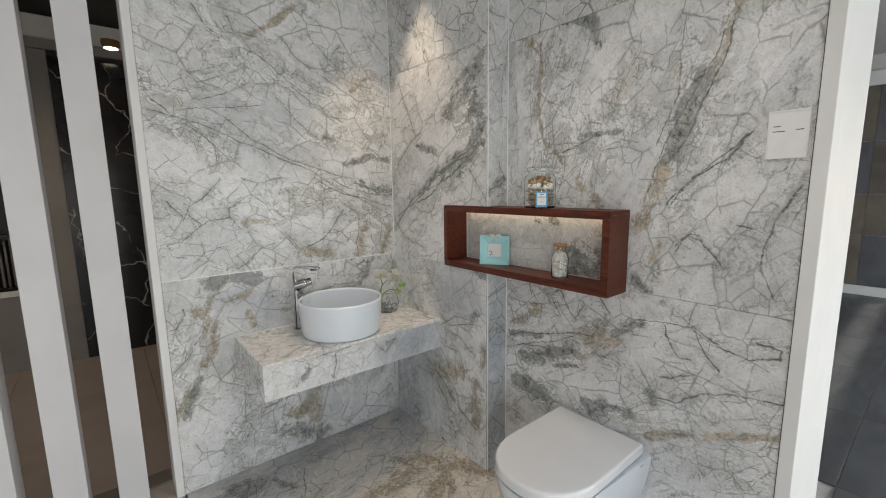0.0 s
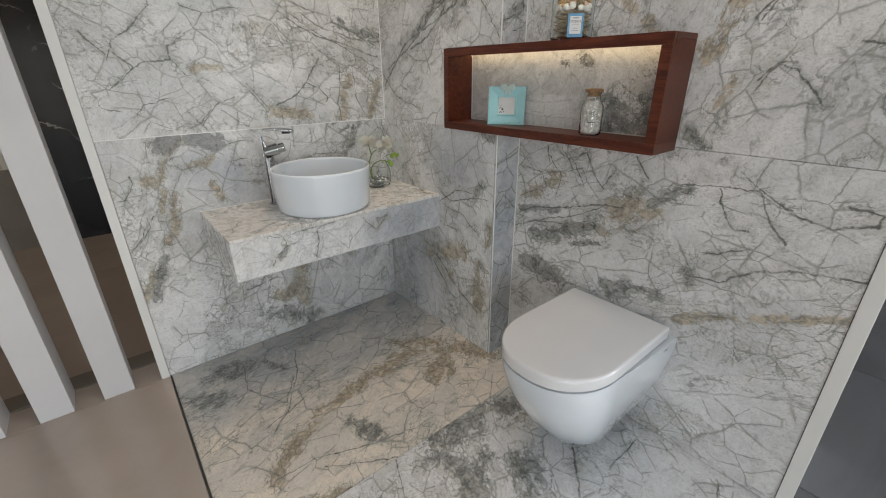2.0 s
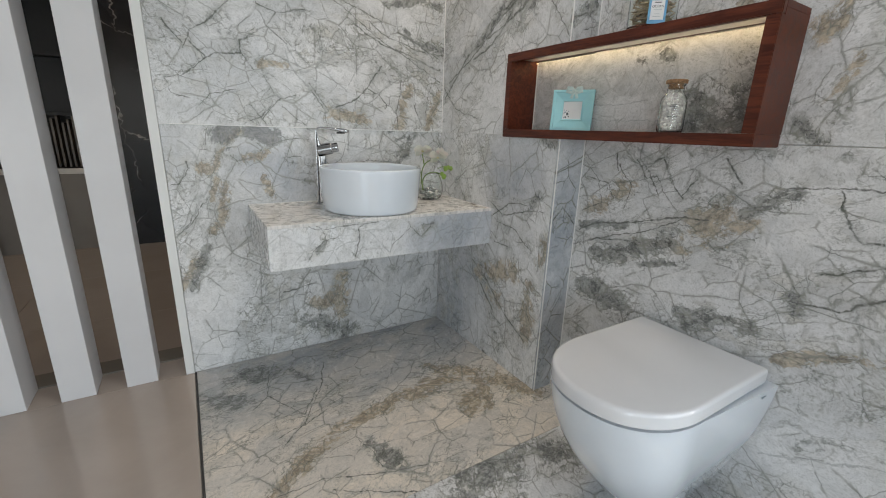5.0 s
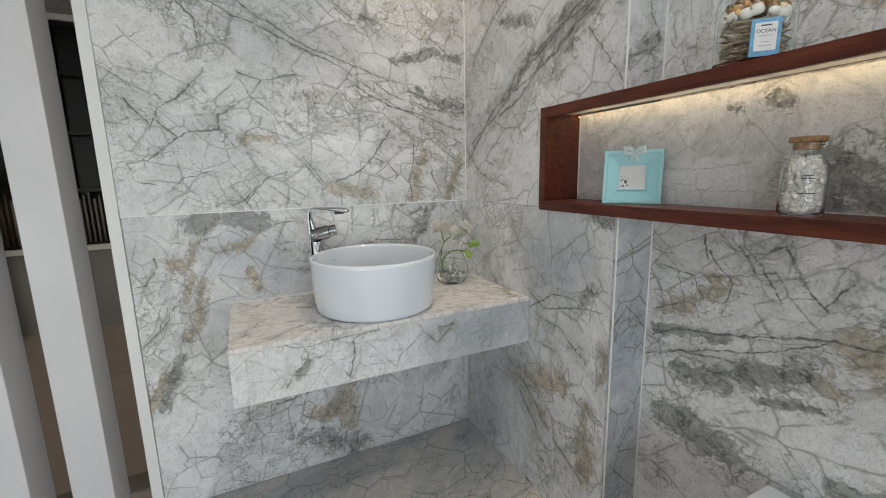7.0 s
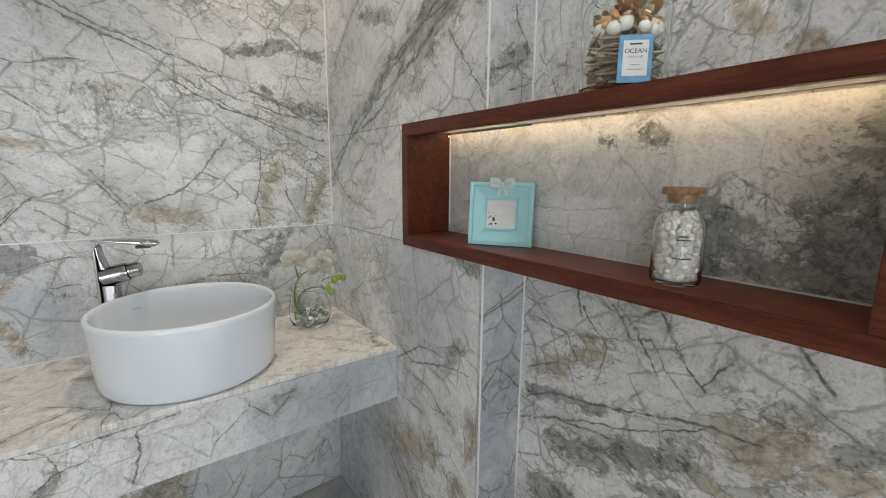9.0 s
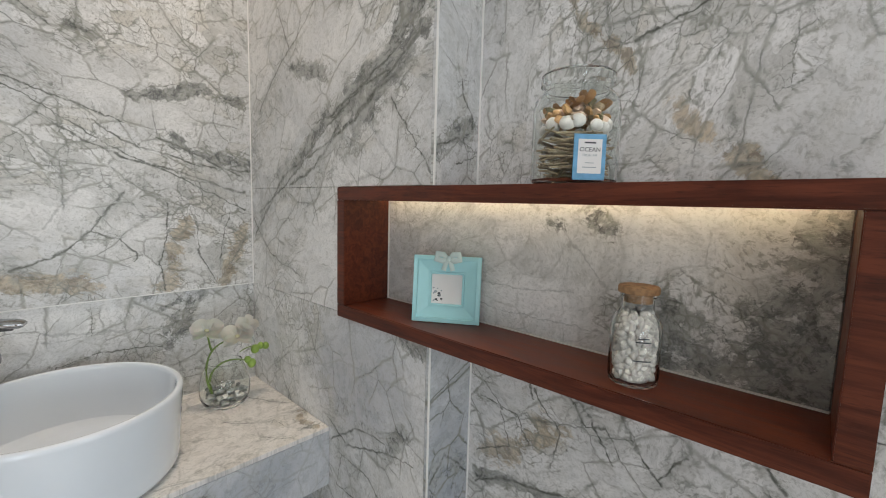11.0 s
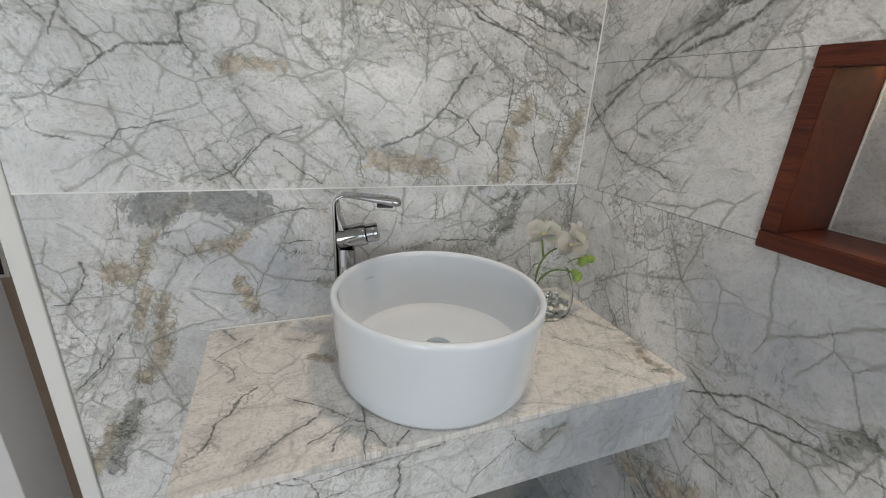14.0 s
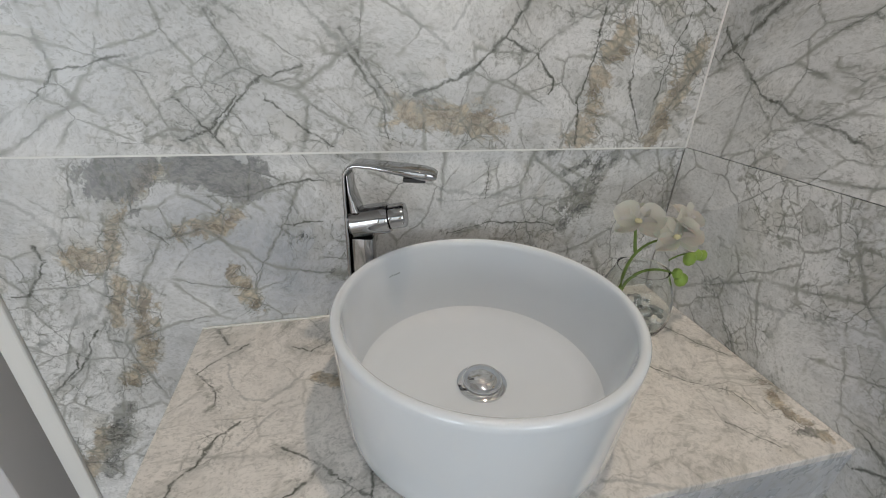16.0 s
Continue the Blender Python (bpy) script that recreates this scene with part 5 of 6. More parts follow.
def build_vase():
    at = (1.138, 1.972, 0.7085)
    v = thing("orchid_vase", "round glass vase with white orchid sprig and grey pebbles", "vase", at=at)
    wall = [(0.040, 0.002), (0.049, 0.010), (0.0545, 0.024), (0.056, 0.040), (0.0545, 0.060), (0.0500, 0.078), (0.0445, 0.092), (0.0400, 0.102), (0.0385, 0.107)]
    outer = [(0.0, 0.0), (0.034, 0.0)] + wall + [(0.0390, 0.1085)]
    inner = [(r - 0.0022, z + (0.004 if z < 0.02 else 0.0)) for r, z in reversed(wall)] + [(0.024, 0.0055), (0.0, 0.0050)]
    v.scale = (1.17, 1.17, 1.17)
    part("bowl", lathe(outer + inner, seg=48), M_GLASS, v, "clear glass bowl", smooth=True).visible_shadow = False
    rnd = random.Random(4)
    for k in range(95):
        r, a = 0.043 * math.sqrt(rnd.random()), rnd.random() * 6.283
        z = 0.011 + 0.036 * rnd.random() * (1 - 0.3 * r / 0.045)
        s = 0.005 + 0.004 * rnd.random()
        if r > 0.030 + z * 0.5:
            r = 0.030 + z * 0.4
        b = blob((r * math.cos(a), r * math.sin(a), z), (s * 1.3, s, s * 0.75), k, sub=1, turn=Matrix.Rotation(a * 2, 4, "Z"))
        part("pebble", b, M_PEBBLE if k % 4 else M_SHELL, v, smooth=True)
    # two stems arching over the rim
    s1 = bezier((-0.03, -0.012, 0.03), (-0.062, -0.015, 0.115), (-0.035, -0.01, 0.155), (0.005, -0.012, 0.160), 12)
    s2 = bezier((-0.028, -0.006, 0.03), (-0.055, -0.004, 0.10), (0.0, -0.01, 0.130), (0.052, -0.022, 0.098), 14)
    s3 = bezier((-0.030, -0.010, 0.142), (-0.034, -0.008, 0.152), (-0.034, -0.006, 0.170), (-0.038, -0.004, 0.184), 6)
    for s in (s1, s2, s3):
        part("stem", tube(s, [0.0028 - 0.0012 * i / len(s) for i in range(len(s))], 8), M_STEM, v, "green stem", smooth=True)
    shapes = ((0.030, 0.0125, 0.6, -0.006, 90), (0.030, 0.0125, 0.6, -0.006, 210), (0.030, 0.0125, 0.6, -0.006, 330), (0.033, 0.020, 0.5, 0.004, 20), (0.033, 0.020, 0.5, 0.004, 160))
    for (px, py, pz), face, size in (((-0.038, -0.008, 0.190), (-0.5, -0.8, 0.95), 1.12), ((0.024, -0.020, 0.166), (-0.2, -0.9, 1.0), 1.18), ((0.052, -0.004, 0.182), (0.5, -0.9, 0.9), 1.08)):
        head = Vector(face).to_track_quat("Z", "Y").to_matrix().to_4x4()
        centre = None
        for length, width, cup, lift, ang in shapes:
            b = petal(length * size, width * size, cup, lift)
            b.transform(Matrix.Translation((px, py, pz)) @ head @ Matrix.Rotation(radians(ang), 4, "Z"))
            part("petal", b, M_PETAL, v, "cream-white orchid petal", smooth=True)
        b = blob((0, 0, 0.003), (0.0045 * size, 0.0035 * size, 0.005 * size), 2, sub=2)
        b.transform(Matrix.Translation((px, py, pz)) @ head)
        part("lip", b, M_LIP, v, "yellowish flower centre", smooth=True)
    for k, (bx, by, bz, s) in enumerate(((0.056, -0.022, 0.093, 0.0105), (0.068, -0.014, 0.124, 0.0100), (0.083, -0.010, 0.128, 0.0085), (0.098, -0.006, 0.124, 0.0085), (0.047, -0.020, 0.104, 0.008))):
        part("bud", blob((bx, by, bz), (s, s * 0.85, s * 1.15), k + 20, sub=2, rough=0.15), M_BUD, v, "green flower bud", smooth=True)
    part("stem", tube(bezier((0.03, -0.014, 0.125), (0.05, -0.012, 0.135), (0.07, -0.01, 0.134), (0.098, -0.006, 0.126), 8), 0.0012, 6), M_STEM, v, "green stem", smooth=True)


build_vase()

# ---------------------------------------------------------------- wall-hung toilet
def build_toilet():
    cy = 0.779
    t = thing("toilet", "white wall-hung ceramic toilet with closed rounded lid", "toilet", at=(EAST, cy, 0.06))
    inv = Matrix.Translation((-EAST, -cy, -0.06))

    def outline(z, front, half, back, square=0.0, n=28):
        """D-shaped outline: straight to the wall, rounded at the front."""
        pts = []
        depth = min(half * 1.12, (back - front) * 0.62)
        cx = front + depth
        pts.append(Vector((back, cy - half * (1 - square), z)))
        for k in range(n + 1):
            a = -math.pi / 2 + math.pi * k / n
            e = 0.92
            cs, sn = math.cos(a), math.sin(a)
            pts.append(Vector((cx - depth * abs(cs) ** e, cy + half * math.copysign(abs(sn) ** e, sn), z)))
        pts.append(Vector((back, cy + half * (1 - square), z)))
        return pts

    def add(name, rings, m, label=""):
        b = loft(rings)
        b.transform(inv)
        return part(name, b, m, t, label, smooth=True)

    wall = EAST - 0.001
    # ceramic body, drawn in towards its foot
    rows = []
    for s in (0.0, 0.04, 0.12, 0.22, 0.34, 0.48, 0.62, 0.76, 0.88, 0.95, 1.0):
        z = 0.034 + s * (0.414 - 0.034)
        front = 0.868 + 0.215 * (1 - s) ** 1.7 + (0.03 if s == 0 else 0.0)
        half = 0.184 - 0.072 * (1 - s) ** 1.9 - (0.022 if s == 0 else 0.0)
        rows.append(outline(z, front, half, wall, -0.11 * s))
    add("bowl", rows, M_CERAMIC)
    # solid black band gives the shade between bowl and lid
    add("shadow_gap", [outline(0.4142, 0.884, 0.170, wall), outline(0.4200, 0.884, 0.170, wall)], M_BLACK, "black band put in for the shade between bowl and lid")
    back = wall - 0.030
    lid = [outline(z, f, h, back) for z, f, h in ((0.4202, 0.870, 0.1815), (0.4215, 0.8675, 0.184), (0.4480, 0.8685, 0.184), (0.4550, 0.8705, 0.183), (0.4585, 0.8745, 0.180), (0.4600, 0.881, 0.175))]
    add("lid", lid, M_SEAT, "white plastic lid")
    b = box(wall - 0.029, wall, cy - 0.172, cy + 0.172, 0.4143, 0.4330, 0.004, seg=2)
    b.transform(inv)
    part("hinge_block", b, M_CERAMIC, t, smooth=True)
    b = box(wall - 0.075, wall - 0.055, cy - 0.2015, cy - 0.1975, 0.396, 0.400)
    b.transform(inv)
    part("mark", b, M_GREYINK, t, "small grey mark")


build_toilet()

# ---------------------------------------------------------------- things on the shelf
def build_frame():
    left, right = Vector((1.307, 1.384, 1.0440)), Vector((1.383, 1.264, 1.0440))
    w = (right - left).length
    h = 0.139
    f = thing("photo_frame", "small turquoise picture frame with pale ribbon bow in the shelf", "picture frame")
    side = (right - left).normalized()
    lean = radians(6)
    outn = Vector((0, 0, 1)).cross(side) * -1        # towards the room
    if outn.x > 0:
        outn = -outn
    up = (Vector((0, 0, 1)) * math.cos(lean) - outn * math.sin(lean)).normalized()
    nrm = side.cross(up)
    if nrm.x > 0:
        nrm = -nrm
    m = Matrix(((side.x, up.x, nrm.x, left.x), (side.y, up.y, nrm.y, left.y), (side.z, up.z, nrm.z, left.z), (0, 0, 0, 1)))
    f.matrix_world = m

    def ring(a, b, z0, z1, c=None):
        """Four mitred rails between inset a and inset b, rising from z0 to z1."""
        bm = bmesh.new()
        o = [(a, a), (w - a, a), (w - a, h - a), (a, h - a)]
        i = [(b, b), (w - b, b), (w - b, h - b), (b, h - b)]
        vo0 = [bm.verts.new((x, y, -0.010)) for x, y in o]
        vo1 = [bm.verts.new((x, y, z0)) for x, y in o]
        vi1 = [bm.verts.new((x, y, z1)) for x, y in i]
        vi0 = [bm.verts.new((x, y, -0.010)) for x, y in i]
        for k in range(4):
            j = (k + 1) % 4
            for p, q in ((vo0, vo1), (vo1, vi1), (vi1, vi0), (vi0, vo0)):
                bm.faces.new((p[k], p[j], q[j], q[k]))
        bmesh.ops.recalc_face_normals(bm, faces=bm.faces[:])
        bmesh.ops.bevel(bm, geom=bm.edges[:], offset=0.0006, segments=1, affect="EDGES")
        return bm

    part("outer_rail", ring(0.0, 0.009, 0.0045, 0.0050), M_TEAL, f)
    part("moulding", ring(0.0091, 0.034, 0.0015, -0.002), M_TEAL, f)
    part("inner_rail", ring(0.0341, 0.0385, 0.0020, 0.0015), M_TEAL, f)
    part("backing", box(0.004, w - 0.004, 0.004, h - 0.004, -0.0125, -0.0105), M_BLACK, f, "dark backing board")
    pic = part("picture", box(0.0386, w - 0.0386, 0.0386, h - 0.0386, -0.010, -0.0045), M_PAPER, f, "white card with a small grey print")
    rnd = random.Random(7)
    for k in range(16):
        px, py = 0.042 + 0.022 * rnd.random(), 0.042 + 0.034 * rnd.random()
        s = 0.0015 + 0.0025 * rnd.random()
        part("print", blob((px, py, -0.0043), (s, s * 0.8, 0.0003), k, sub=1), M_GREYINK if k % 3 else M_INK, pic)
    # ribbon bow at the top rail
    cx, cyy = w * 0.52, h - 0.006
    for sgn in (-1, 1):
        loop = [Vector((cx + sgn * x, cyy + y, 0.006 + z)) for x, y, z in ((0.0, 0.0, 0), (0.010, 0.009, 0.006), (0.022, 0.010, 0.008), (0.024, -0.001, 0.006), (0.012, -0.004, 0.004), (0.0, 0.0, 0.001))]
        part("bow_loop", tube(loop, [0.003, 0.006, 0.007, 0.007, 0.006, 0.003], 8, flat=0.35), M_RIBBON, f, "pale sheer ribbon", smooth=True)
        tail = [Vector((cx + sgn * x, cyy + y, 0.006 + z)) for x, y, z in ((0.001, 0.0, 0), (0.006, -0.012, 0.002), (0.010, -0.024, 0.001))]
        part("bow_tail", tube(tail, [0.003, 0.005, 0.005], 8, flat=0.25), M_RIBBON, f, "pale sheer ribbon", smooth=True)
    part("bow_knot", blob((cx, cyy, 0.009), (0.005, 0.006, 0.004), 3), M_RIBBON, f, "pale sheer ribbon", smooth=True)


build_frame()


def build_bottle():
    b = thing("shell_bottle", "small corked glass bottle of white shells on the shelf", "bottle", at=(1.329, 0.944, 1.0437))
    b.scale = (0.91, 0.91, 1.0)
    outer = [(0, 0), (0.033, 0), (0.0365, 0.003), (0.0375, 0.010), (0.0375, 0.078), (0.0355, 0.090), (0.029, 0.099), (0.0245, 0.104), (0.0235, 0.110), (0.0235, 0.122), (0.026, 0.124), (0.026, 0.128)]
    inner = [(0.0215, 0.128), (0.0215, 0.110), (0.023, 0.103), (0.0275, 0.0965), (0.0335, 0.088), (0.0353, 0.077), (0.0353, 0.010), (0.033, 0.0045), (0, 0.004)]
    part("glass", lathe(outer + inner, seg=48), M_GLASS, b, "clear glass body", smooth=True).visible_shadow = False
    part("cork", lathe(((0, 0.116), (0.0208, 0.116), (0.0210, 0.1285), (0.0290, 0.1288), (0.0300, 0.1300), (0.0300, 0.1365), (0.0290, 0.1385), (0, 0.1388)), seg=40), M_CORK, b, "brown cork stopper", smooth=True)
    # added pale core, keeps the gaps between the shells from going dark
    part("filler_core", lathe(((0, 0.0046), (0.024, 0.0046), (0.026, 0.010), (0.026, 0.076), (0.017, 0.092), (0, 0.098)), seg=24), M_SALT, b, "pale core added behind the shells to lighten the gaps", smooth=True)
    rnd = random.Random(11)
    for k in range(250):
        z = 0.009 + 0.095 * (k / 250)
        lim = 0.0270 if z < 0.080 else 0.0270 - (z - 0.080) * 0.46
        r, a = lim * (0.93 + 0.07 * rnd.random()), k * 2.39996 + 0.5 * rnd.random()
        s = 0.0045 + 0.0025 * rnd.random()
        part("shell", blob((r * math.cos(a), r * math.sin(a), z), (s * 1.15, s, s * 0.8), k, sub=2, rough=0.30, turn=Matrix.Rotation(a * 3, 4, Vector((rnd.random(), rnd.random(), 0.5)).normalized())), M_SALT if k % 6 else M_SHELL, b, smooth=True)
    # faint printed lines on the glass
    for z, half in ((0.071, 12), (0.066, 16), (0.040, 20)):
        bm = bmesh.new()
        pts = [radians(215 + d) for d in range(-half, half + 1, 4)]
        for a0, a1 in zip(pts, pts[1:]):
            bm.faces.new([bm.verts.new((0.0379 * math.cos(a), 0.0379 * math.sin(a), zz)) for a, zz in ((a0, z), (a1, z), (a1, z + 0.0016), (a0, z + 0.0016))])
        part("print", bm, M_INK, b, "dark printed line")


build_bottle()


def build_jar():
    at = (1.339, 1.058, 1.3235)
    j = thing("potpourri_jar", "glass jar of twigs, shells and dried flowers with blue tag", "jar", at=at)
    R, H = 0.060, 0.148
    j.scale = (1.08, 1.08, 1.12)
    outer = [(0, 0), (R - 0.005, 0), (R, 0.006), (R, 0.100), (R - 0.002, 0.112), (R - 0.008, 0.121), (R - 0.014, 0.126), (R - 0.014, 0.131), (R - 0.009, 0.134), (R - 0.009, H - 0.002), (R - 0.011, H)]
    inner = [(R - 0.015, H - 0.002), (R - 0.017, 0.126), (R - 0.010, 0.1185), (R - 0.0045, 0.111), (R - 0.0025, 0.100), (R - 0.0025, 0.007), (R - 0.007, 0.0045), (0, 0.004)]
    part("glass", lathe(outer + inner, seg=56), M_GLASS, j, "clear glass body with a wide rim", smooth=True).visible_shadow = False
    rnd = random.Random(21)
    for k in range(120):
        z = 0.010 + 0.058 * rnd.random()
        a = rnd.random() * 6.283
        r = 0.045 * math.sqrt(rnd.random())
        half = min(0.030, math.sqrt(max(0.0, 0.054 ** 2 - r * r)) * 0.95)
        mid = Vector((r * math.cos(a), r * math.sin(a), z))
        d = Vector((-math.sin(a), math.cos(a), 0.5 * (rnd.random() - 0.5))) * half
        bend = Vector((0, 0, 0.006 * (rnd.random() - 0.5)))
        part("twig", tube((mid - d, mid + bend, mid + d), (0.0013, 0.0024, 0.0010), 6), M_TWIG, j, smooth=True)
    for k in range(16):
        a = k * 2.39996
        r = 0.014 + 0.031 * math.sqrt(rnd.random())
        s = 0.0075 + 0.003 * rnd.random()
        part("shell", blob((r * math.cos(a), r * math.sin(a), 0.072 + 0.010 * rnd.random()), (s * 0.85, s * 1.2, s), k + 40, sub=2, rough=0.12, turn=Matrix.Rotation(a, 4, "Z")), M_SHELL, j, "white shell", smooth=True)
    for k in range(46):
        a = rnd.random() * 6.283
        r = 0.043 * math.sqrt(rnd.random())
        s = 0.0050 + 0.0035 * rnd.random()
        m = (M_ORANGE, M_PEACH, M_TWIG, M_ORANGE, M_LEAFDRY, M_PEACH)[k % 6]
        part("dried_flower", blob((r * math.cos(a), r * math.sin(a), 0.080 + 0.022 * rnd.random()), (s * (1.0 + 0.6 * rnd.random()), s, s * 0.6), k + 90, sub=2, rough=0.6, turn=Matrix.Rotation(a * 3.1, 4, "Z") @ Matrix.Rotation(a * 1.7, 4, "X")), m, j, "small dried orange and cream flower", smooth=True)
    for k in range(26):
        a = k * 2.39996
        r = 0.032 * math.sqrt(rnd.random())
        b = petal(0.020, 0.011, 0.8, 0.006)
        b.transform(Matrix.Translation((r * math.cos(a), r * math.sin(a), 0.092 + 0.012 * rnd.random())) @ Matrix.Rotation(a * 2.3, 4, "Z") @ Matrix.Rotation(radians(-40 + 50 * rnd.random()), 4, "Y"))
        part("dried_petal", b, (M_ORANGE, M_PEACH, M_ORANGE, M_LEAFDRY)[k % 4], j, "dried orange and cream petals", smooth=True)
    # blue tag leaning on the glass, with a white field and lettering
    face = Vector((-0.72, -0.69, 0)).normalized()
    side = Vector((0, 0, 1)).cross(face)
    side = side if side.y < 0 else -side
    o = face * (R + 0.0025)
    side = Vector((face.y, -face.x, 0))
    side = side if side.y < 0 else -side
    m = Matrix(((side.x, 0, face.x, o.x), (side.y, 0, face.y, o.y), (0, 1, 0, 0.004), (0, 0, 0, 1)))
    tag = part("tag", box(-0.0225, 0.0225, 0.0, 0.063, -0.0008, 0.0008, 0.0005), M_TAG, j, "blue card tag")
    tag.matrix_local = m @ Matrix.Diagonal((0.94, 0.90, 1, 1))
    part("field", box(-0.0165, 0.0165, 0.009, 0.056, 0.0009, 0.0012), M_PAPER, tag, "white printed field")
    for text, size, y, material in (("OCEAN", 0.0085, 0.039, M_INK), ("FRESH AIR", 0.0045, 0.0325, M_GREYINK)):
        cu = bpy.data.curves.new("lettering", "FONT")
        cu.body, cu.size, cu.align_x = text, size, "CENTER"
        cu.extrude = 0.0001
        cu.materials.append(material)
        t = new("lettering", cu)
        t.parent = tag
        t.location = (0, y, 0.0014)
    for x0, x1, y0, y1, m2 in ((-0.008, 0.008, 0.050, 0.0520, M_INK), (-0.006, 0.006, 0.023, 0.0240, M_GREYINK), (-0.010, 0.010, 0.017, 0.0181, M_GREYINK)):
        part("print_line", box(x0, x1, y0, y1, 0.0012, 0.0014), m2, tag)


build_jar()

# ---------------------------------------------------------------- placard on the wall
def build_placard():
    p = thing("wall_placard", "small white framed information card on the marble wall", "sign", at=(EAST, 0.270, 1.545))
    part("card", box(-0.0045, -0.0005, -0.042, 0.042, -0.062, 0.062), M_PAPER, p)
    for y0, y1, z0, z1 in ((-0.0455, 0.0455, 0.0615, 0.0655), (-0.0455, 0.0455, -0.0655, -0.0615), (-0.0455, -0.0415, -0.0612, 0.0612), (0.0415, 0.0455, -0.0612, 0.0612)):
        part("rail", box(-0.007, -0.0002, y0, y1, z0, z1, 0.0005), M_WHITE, p)
    for y0, y1, z in ((0.016, 0.034, 0.022), (0.006, 0.034, 0.008), (-0.034, -0.018, 0.010)):
        part("print_line", box(-0.0052, -0.0046, y0, y1, z, z + 0.0022), M_INK, p)


build_placard()

# ---------------------------------------------------------------- downlight fittings
for dx, dy, *_ in DOWNLIGHTS:
    d = thing("downlight", "small recessed white ceiling downlight with warm lens", "ceiling light", "downlights", at=(dx, dy, HIGH))
    part("ring", lathe(((0.030, 0.0), (0.045, 0.0), (0.045, -0.004), (0.040, -0.007), (0.030, -0.007), (0.030, 0.0)), seg=32), M_WHITE, d, smooth=True)
    part("lens", lathe(((0, -0.0005), (0.029, -0.0005), (0.029, -0.003), (0, -0.003)), seg=32), M_LENS, d, "glowing warm lens")

# fittings for the added rear lamps
for dx, dy in REAR_FILL:
    d = thing("downlight", "unseen recessed downlight added to brighten the rear showroom", "ceiling light", "rear downlights", at=(dx, dy, ROOM))
    part("ring", lathe(((0.050, 0.0), (0.075, 0.0), (0.075, -0.004), (0.068, -0.008), (0.050, -0.008), (0.050, 0.0)), seg=32), M_WHITE, d, smooth=True)
    part("lens", lathe(((0, -0.0005), (0.049, -0.0005), (0.049, -0.003), (0, -0.003)), seg=32), M_LENS, d, "glowing warm lens")

# ---------------------------------------------------------------- rear showroom: shelving seen through the opening
def build_rack():
    r = thing("tile_rack", "dark display rack with rows of upright sample boards", "display rack", at=(-1.02, 5.0, 0.0))
    for x in (-0.60, -0.2, 0.2, 0.60):
        part("upright", box(x - 0.02, x + 0.02, 0.0, 0.04, 0.0, 2.3, 0.002), M_BLACK, r)
    for z in (0.60, 1.05, 1.5, 1.95):
        part("shelf_rail", box(-0.60, 0.60, -0.12, 0.03, z, z + 0.03, 0.002), M_BLACK, r)
    for k in range(34):
        for z in (0.635, ):
            part("sample_board", box(-0.58 + 0.034 * k, -0.565 + 0.034 * k, -0.11, 0.0, z, z + 0.36 + 0.03 * (k % 3)), M_BROWNTILE if k % 3 else M_GREYWALL, r)
    part("back", box(-0.62, 0.62, 0.045, 0.06, 0.0, 2.35), M_BLACK, r)


build_rack()


def build_board():
    b = thing("leaning_board", "black sample board with a white edge leaning on the grey wall", "sample board", at=(-1.75, 4.40, 0.0))
    lean = Matrix.Rotation(radians(-6), 4, "X")
    for name, dims, m in (("panel", (-0.58, 0.58, 0.0, 0.02, 0.02, 1.25), M_BLACK), ("edge", (0.581, 0.605, -0.004, 0.024, 0.0, 1.27), M_WHITE), ("edge", (-0.605, -0.581, -0.004, 0.024, 0.0, 1.27), M_WHITE), ("edge", (-0.580, 0.580, -0.004, 0.024, 0.0, 0.019), M_WHITE)):
        a = box(*dims, 0.001)
        a.transform(lean)
        part(name, a, m, b)


build_board()


def build_far_spot():
    s = thing("wall_spotlight", "small brass spotlight fixed above the black marble panel", "spotlight", at=(0.10, 4.30, 2.54))
    part("body", lathe(((0, 0), (0.05, 0.0), (0.06, 0.02), (0.06, 0.055), (0, 0.06)), seg=24), M_CORK, s, smooth=True)
    part("lens", lathe(((0, -0.006), (0.045, -0.006), (0.045, -0.001), (0, -0.001)), seg=24), M_LENS, s, "glowing lens")
    part("arm", box(-0.012, 0.012, 0.03, 0.218, 0.03, 0.05), M_BLACK, s)


build_far_spot()

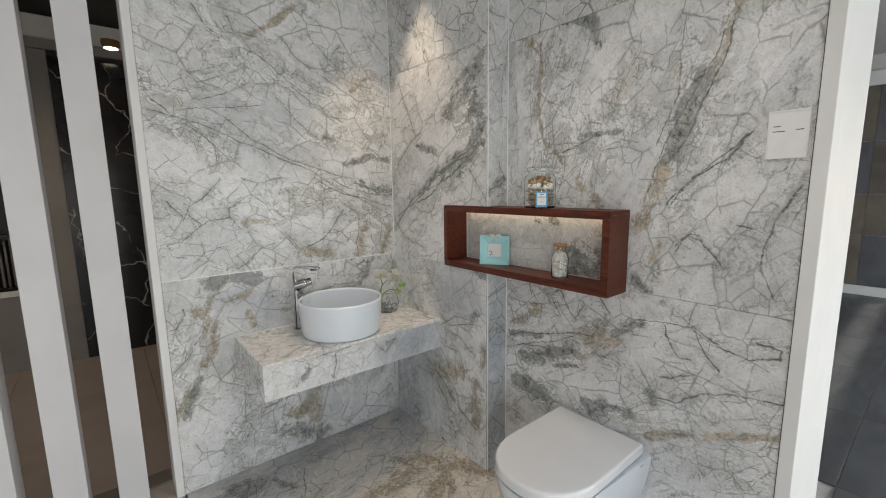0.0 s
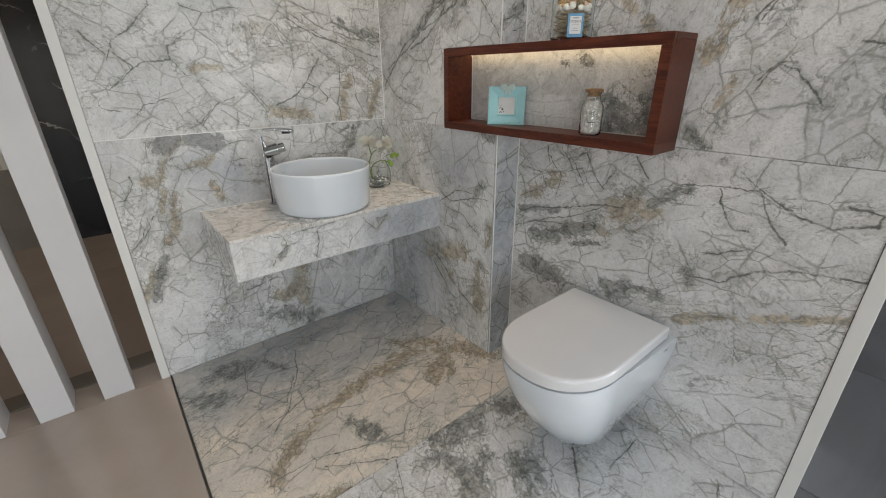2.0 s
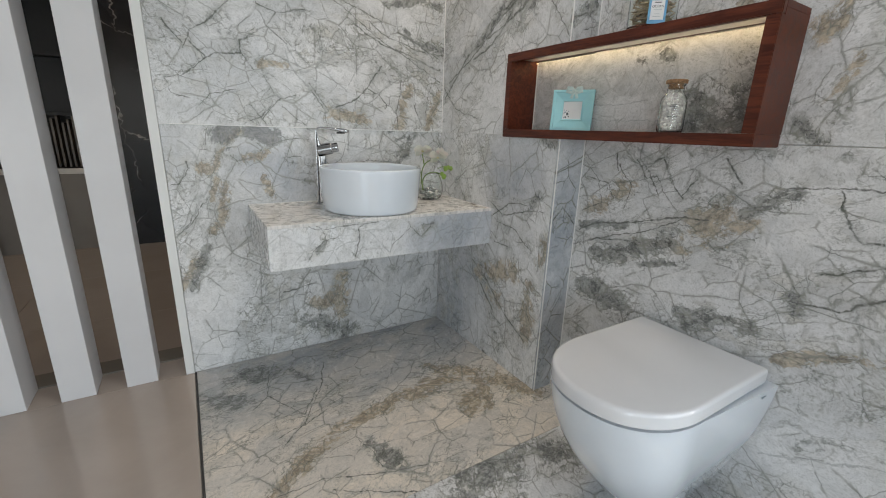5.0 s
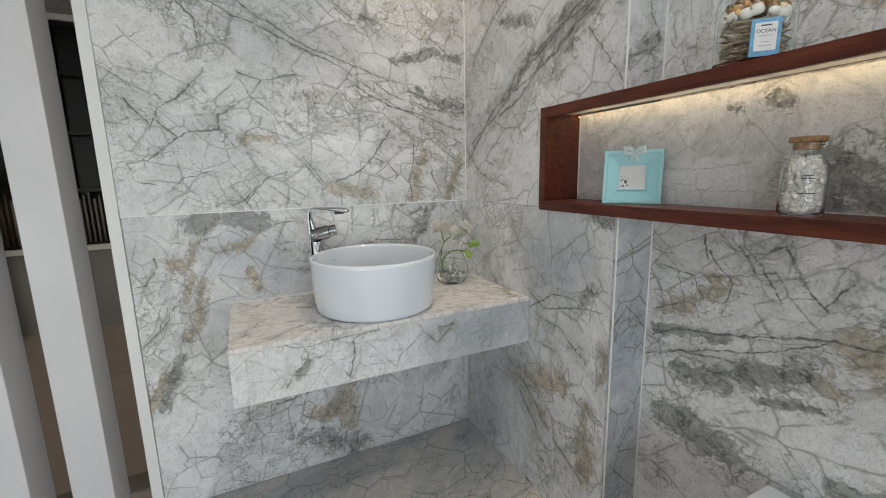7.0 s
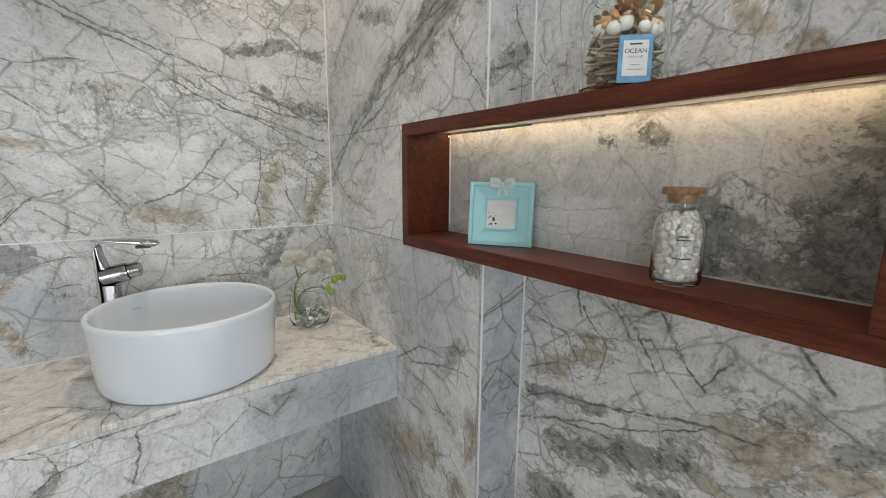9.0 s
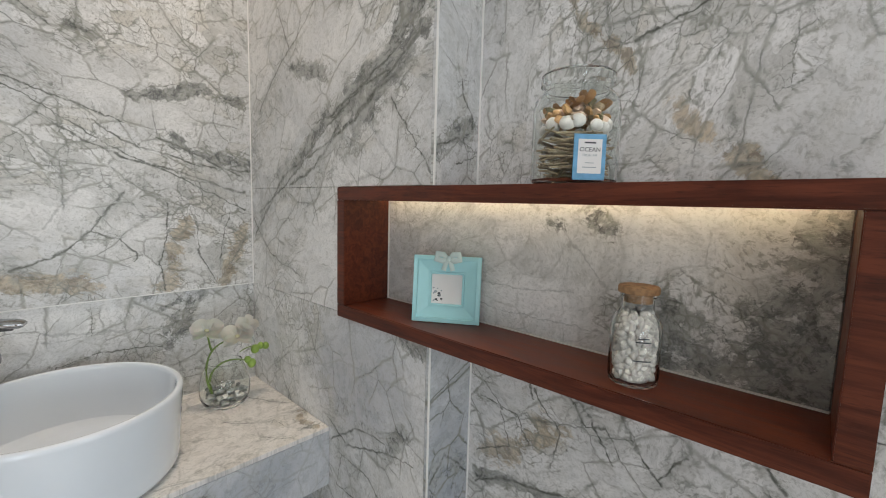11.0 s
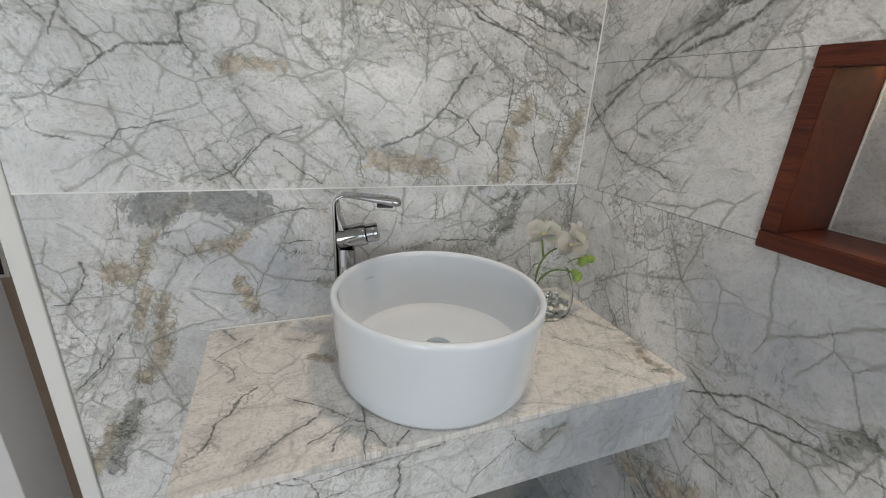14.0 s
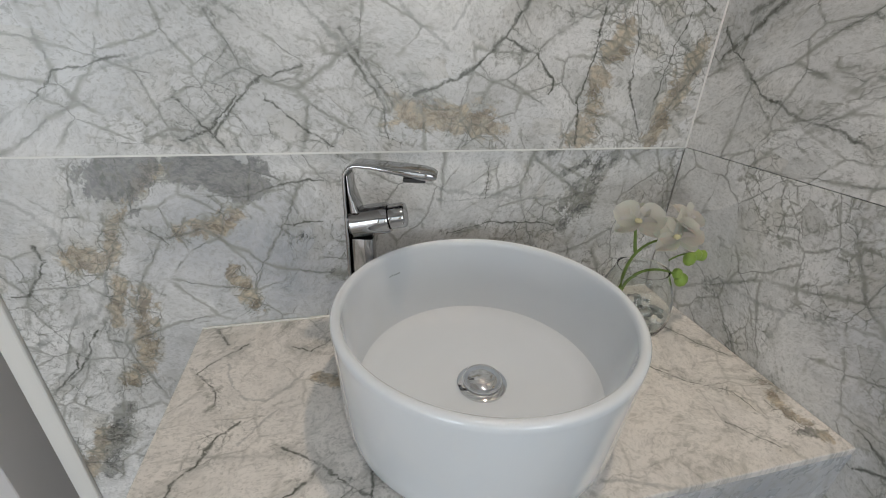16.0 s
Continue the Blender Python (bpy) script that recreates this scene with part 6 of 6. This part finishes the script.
# ---------------------------------------------------------------- far side: display partition on the grey floor
FAR = 7.65
partition = structure("wall_partition", box(FAR + 0.012, FAR + 0.15, 0.05, 4.5, LOW, ROOM), M_WALL, "display partition with brown stone panels", "wall")
part("plinth", box(FAR - 0.01, FAR + 0.011, 0.05, 4.5, LOW, 0.045, 0.002), M_WHITE, partition, "white plinth")
part("header", box(FAR - 0.03, FAR + 0.011, 0.05, 4.5, 2.62, 2.80, 0.002), M_WHITE, partition, "white header")
for r, (z0, z1) in enumerate(((0.046, 0.715), (0.718, 1.255), (1.258, 1.93), (1.933, 2.618))):
    for k in range(7):
        part("panel", box(FAR, FAR + 0.011, 0.05 + 0.62 * k, 0.667 + 0.62 * k, z0, z1, 0.001), M_BROWNTILE if (k + r) % 3 else M_SLATE, partition)

# ---------------------------------------------------------------- floor tiles
grey_bm = box(0, 0.947, 0, 0.947, -0.010, 0.0, 0.0012)
first = part("tile", grey_bm, M_SLATE, floor_grey)
first.location = (1.643, 0.204 - 0.95 - 0.022, LOW)
for i in range(-1, 11):
    for k in range(1, 5):
        if (i, k) == (0, 1):
            continue
        x, y = 1.643 + 0.95 * i, 0.182 - 0.95 * k
        if y < -3.0 or x < 0.08:
            continue
        t = first.copy()
        scene.collection.objects.link(t)
        t.location = (x, y, LOW)
side_first = first.copy()
scene.collection.objects.link(side_first)
side_first.parent = floor_side
side_first.location = (1.643 + 0.95, 0.184, LOW)
for i in range(1, 10):
    for k in range(0, 4):
        if (i, k) == (1, 0):
            continue
        t = side_first.copy()
        scene.collection.objects.link(t)
        t.location = (1.643 + 0.95 * i, 0.184 + 0.95 * k, LOW)
beige_first = part("tile", box(0, 0.798, 0, 0.798, -0.010, 0.0, 0.0008), M_BEIGE, floor_beige)
beige_first.location = (LEFT - 0.003 - 0.798, 1.30, 0)
for i in range(1, 6):
    for k in range(-5, 6):
        if (i, k) == (1, 0):
            continue
        t = beige_first.copy()
        scene.collection.objects.link(t)
        t.location = (LEFT - 0.003 - 0.8 * i + 0.002, 1.30 + 0.8 * k, 0)
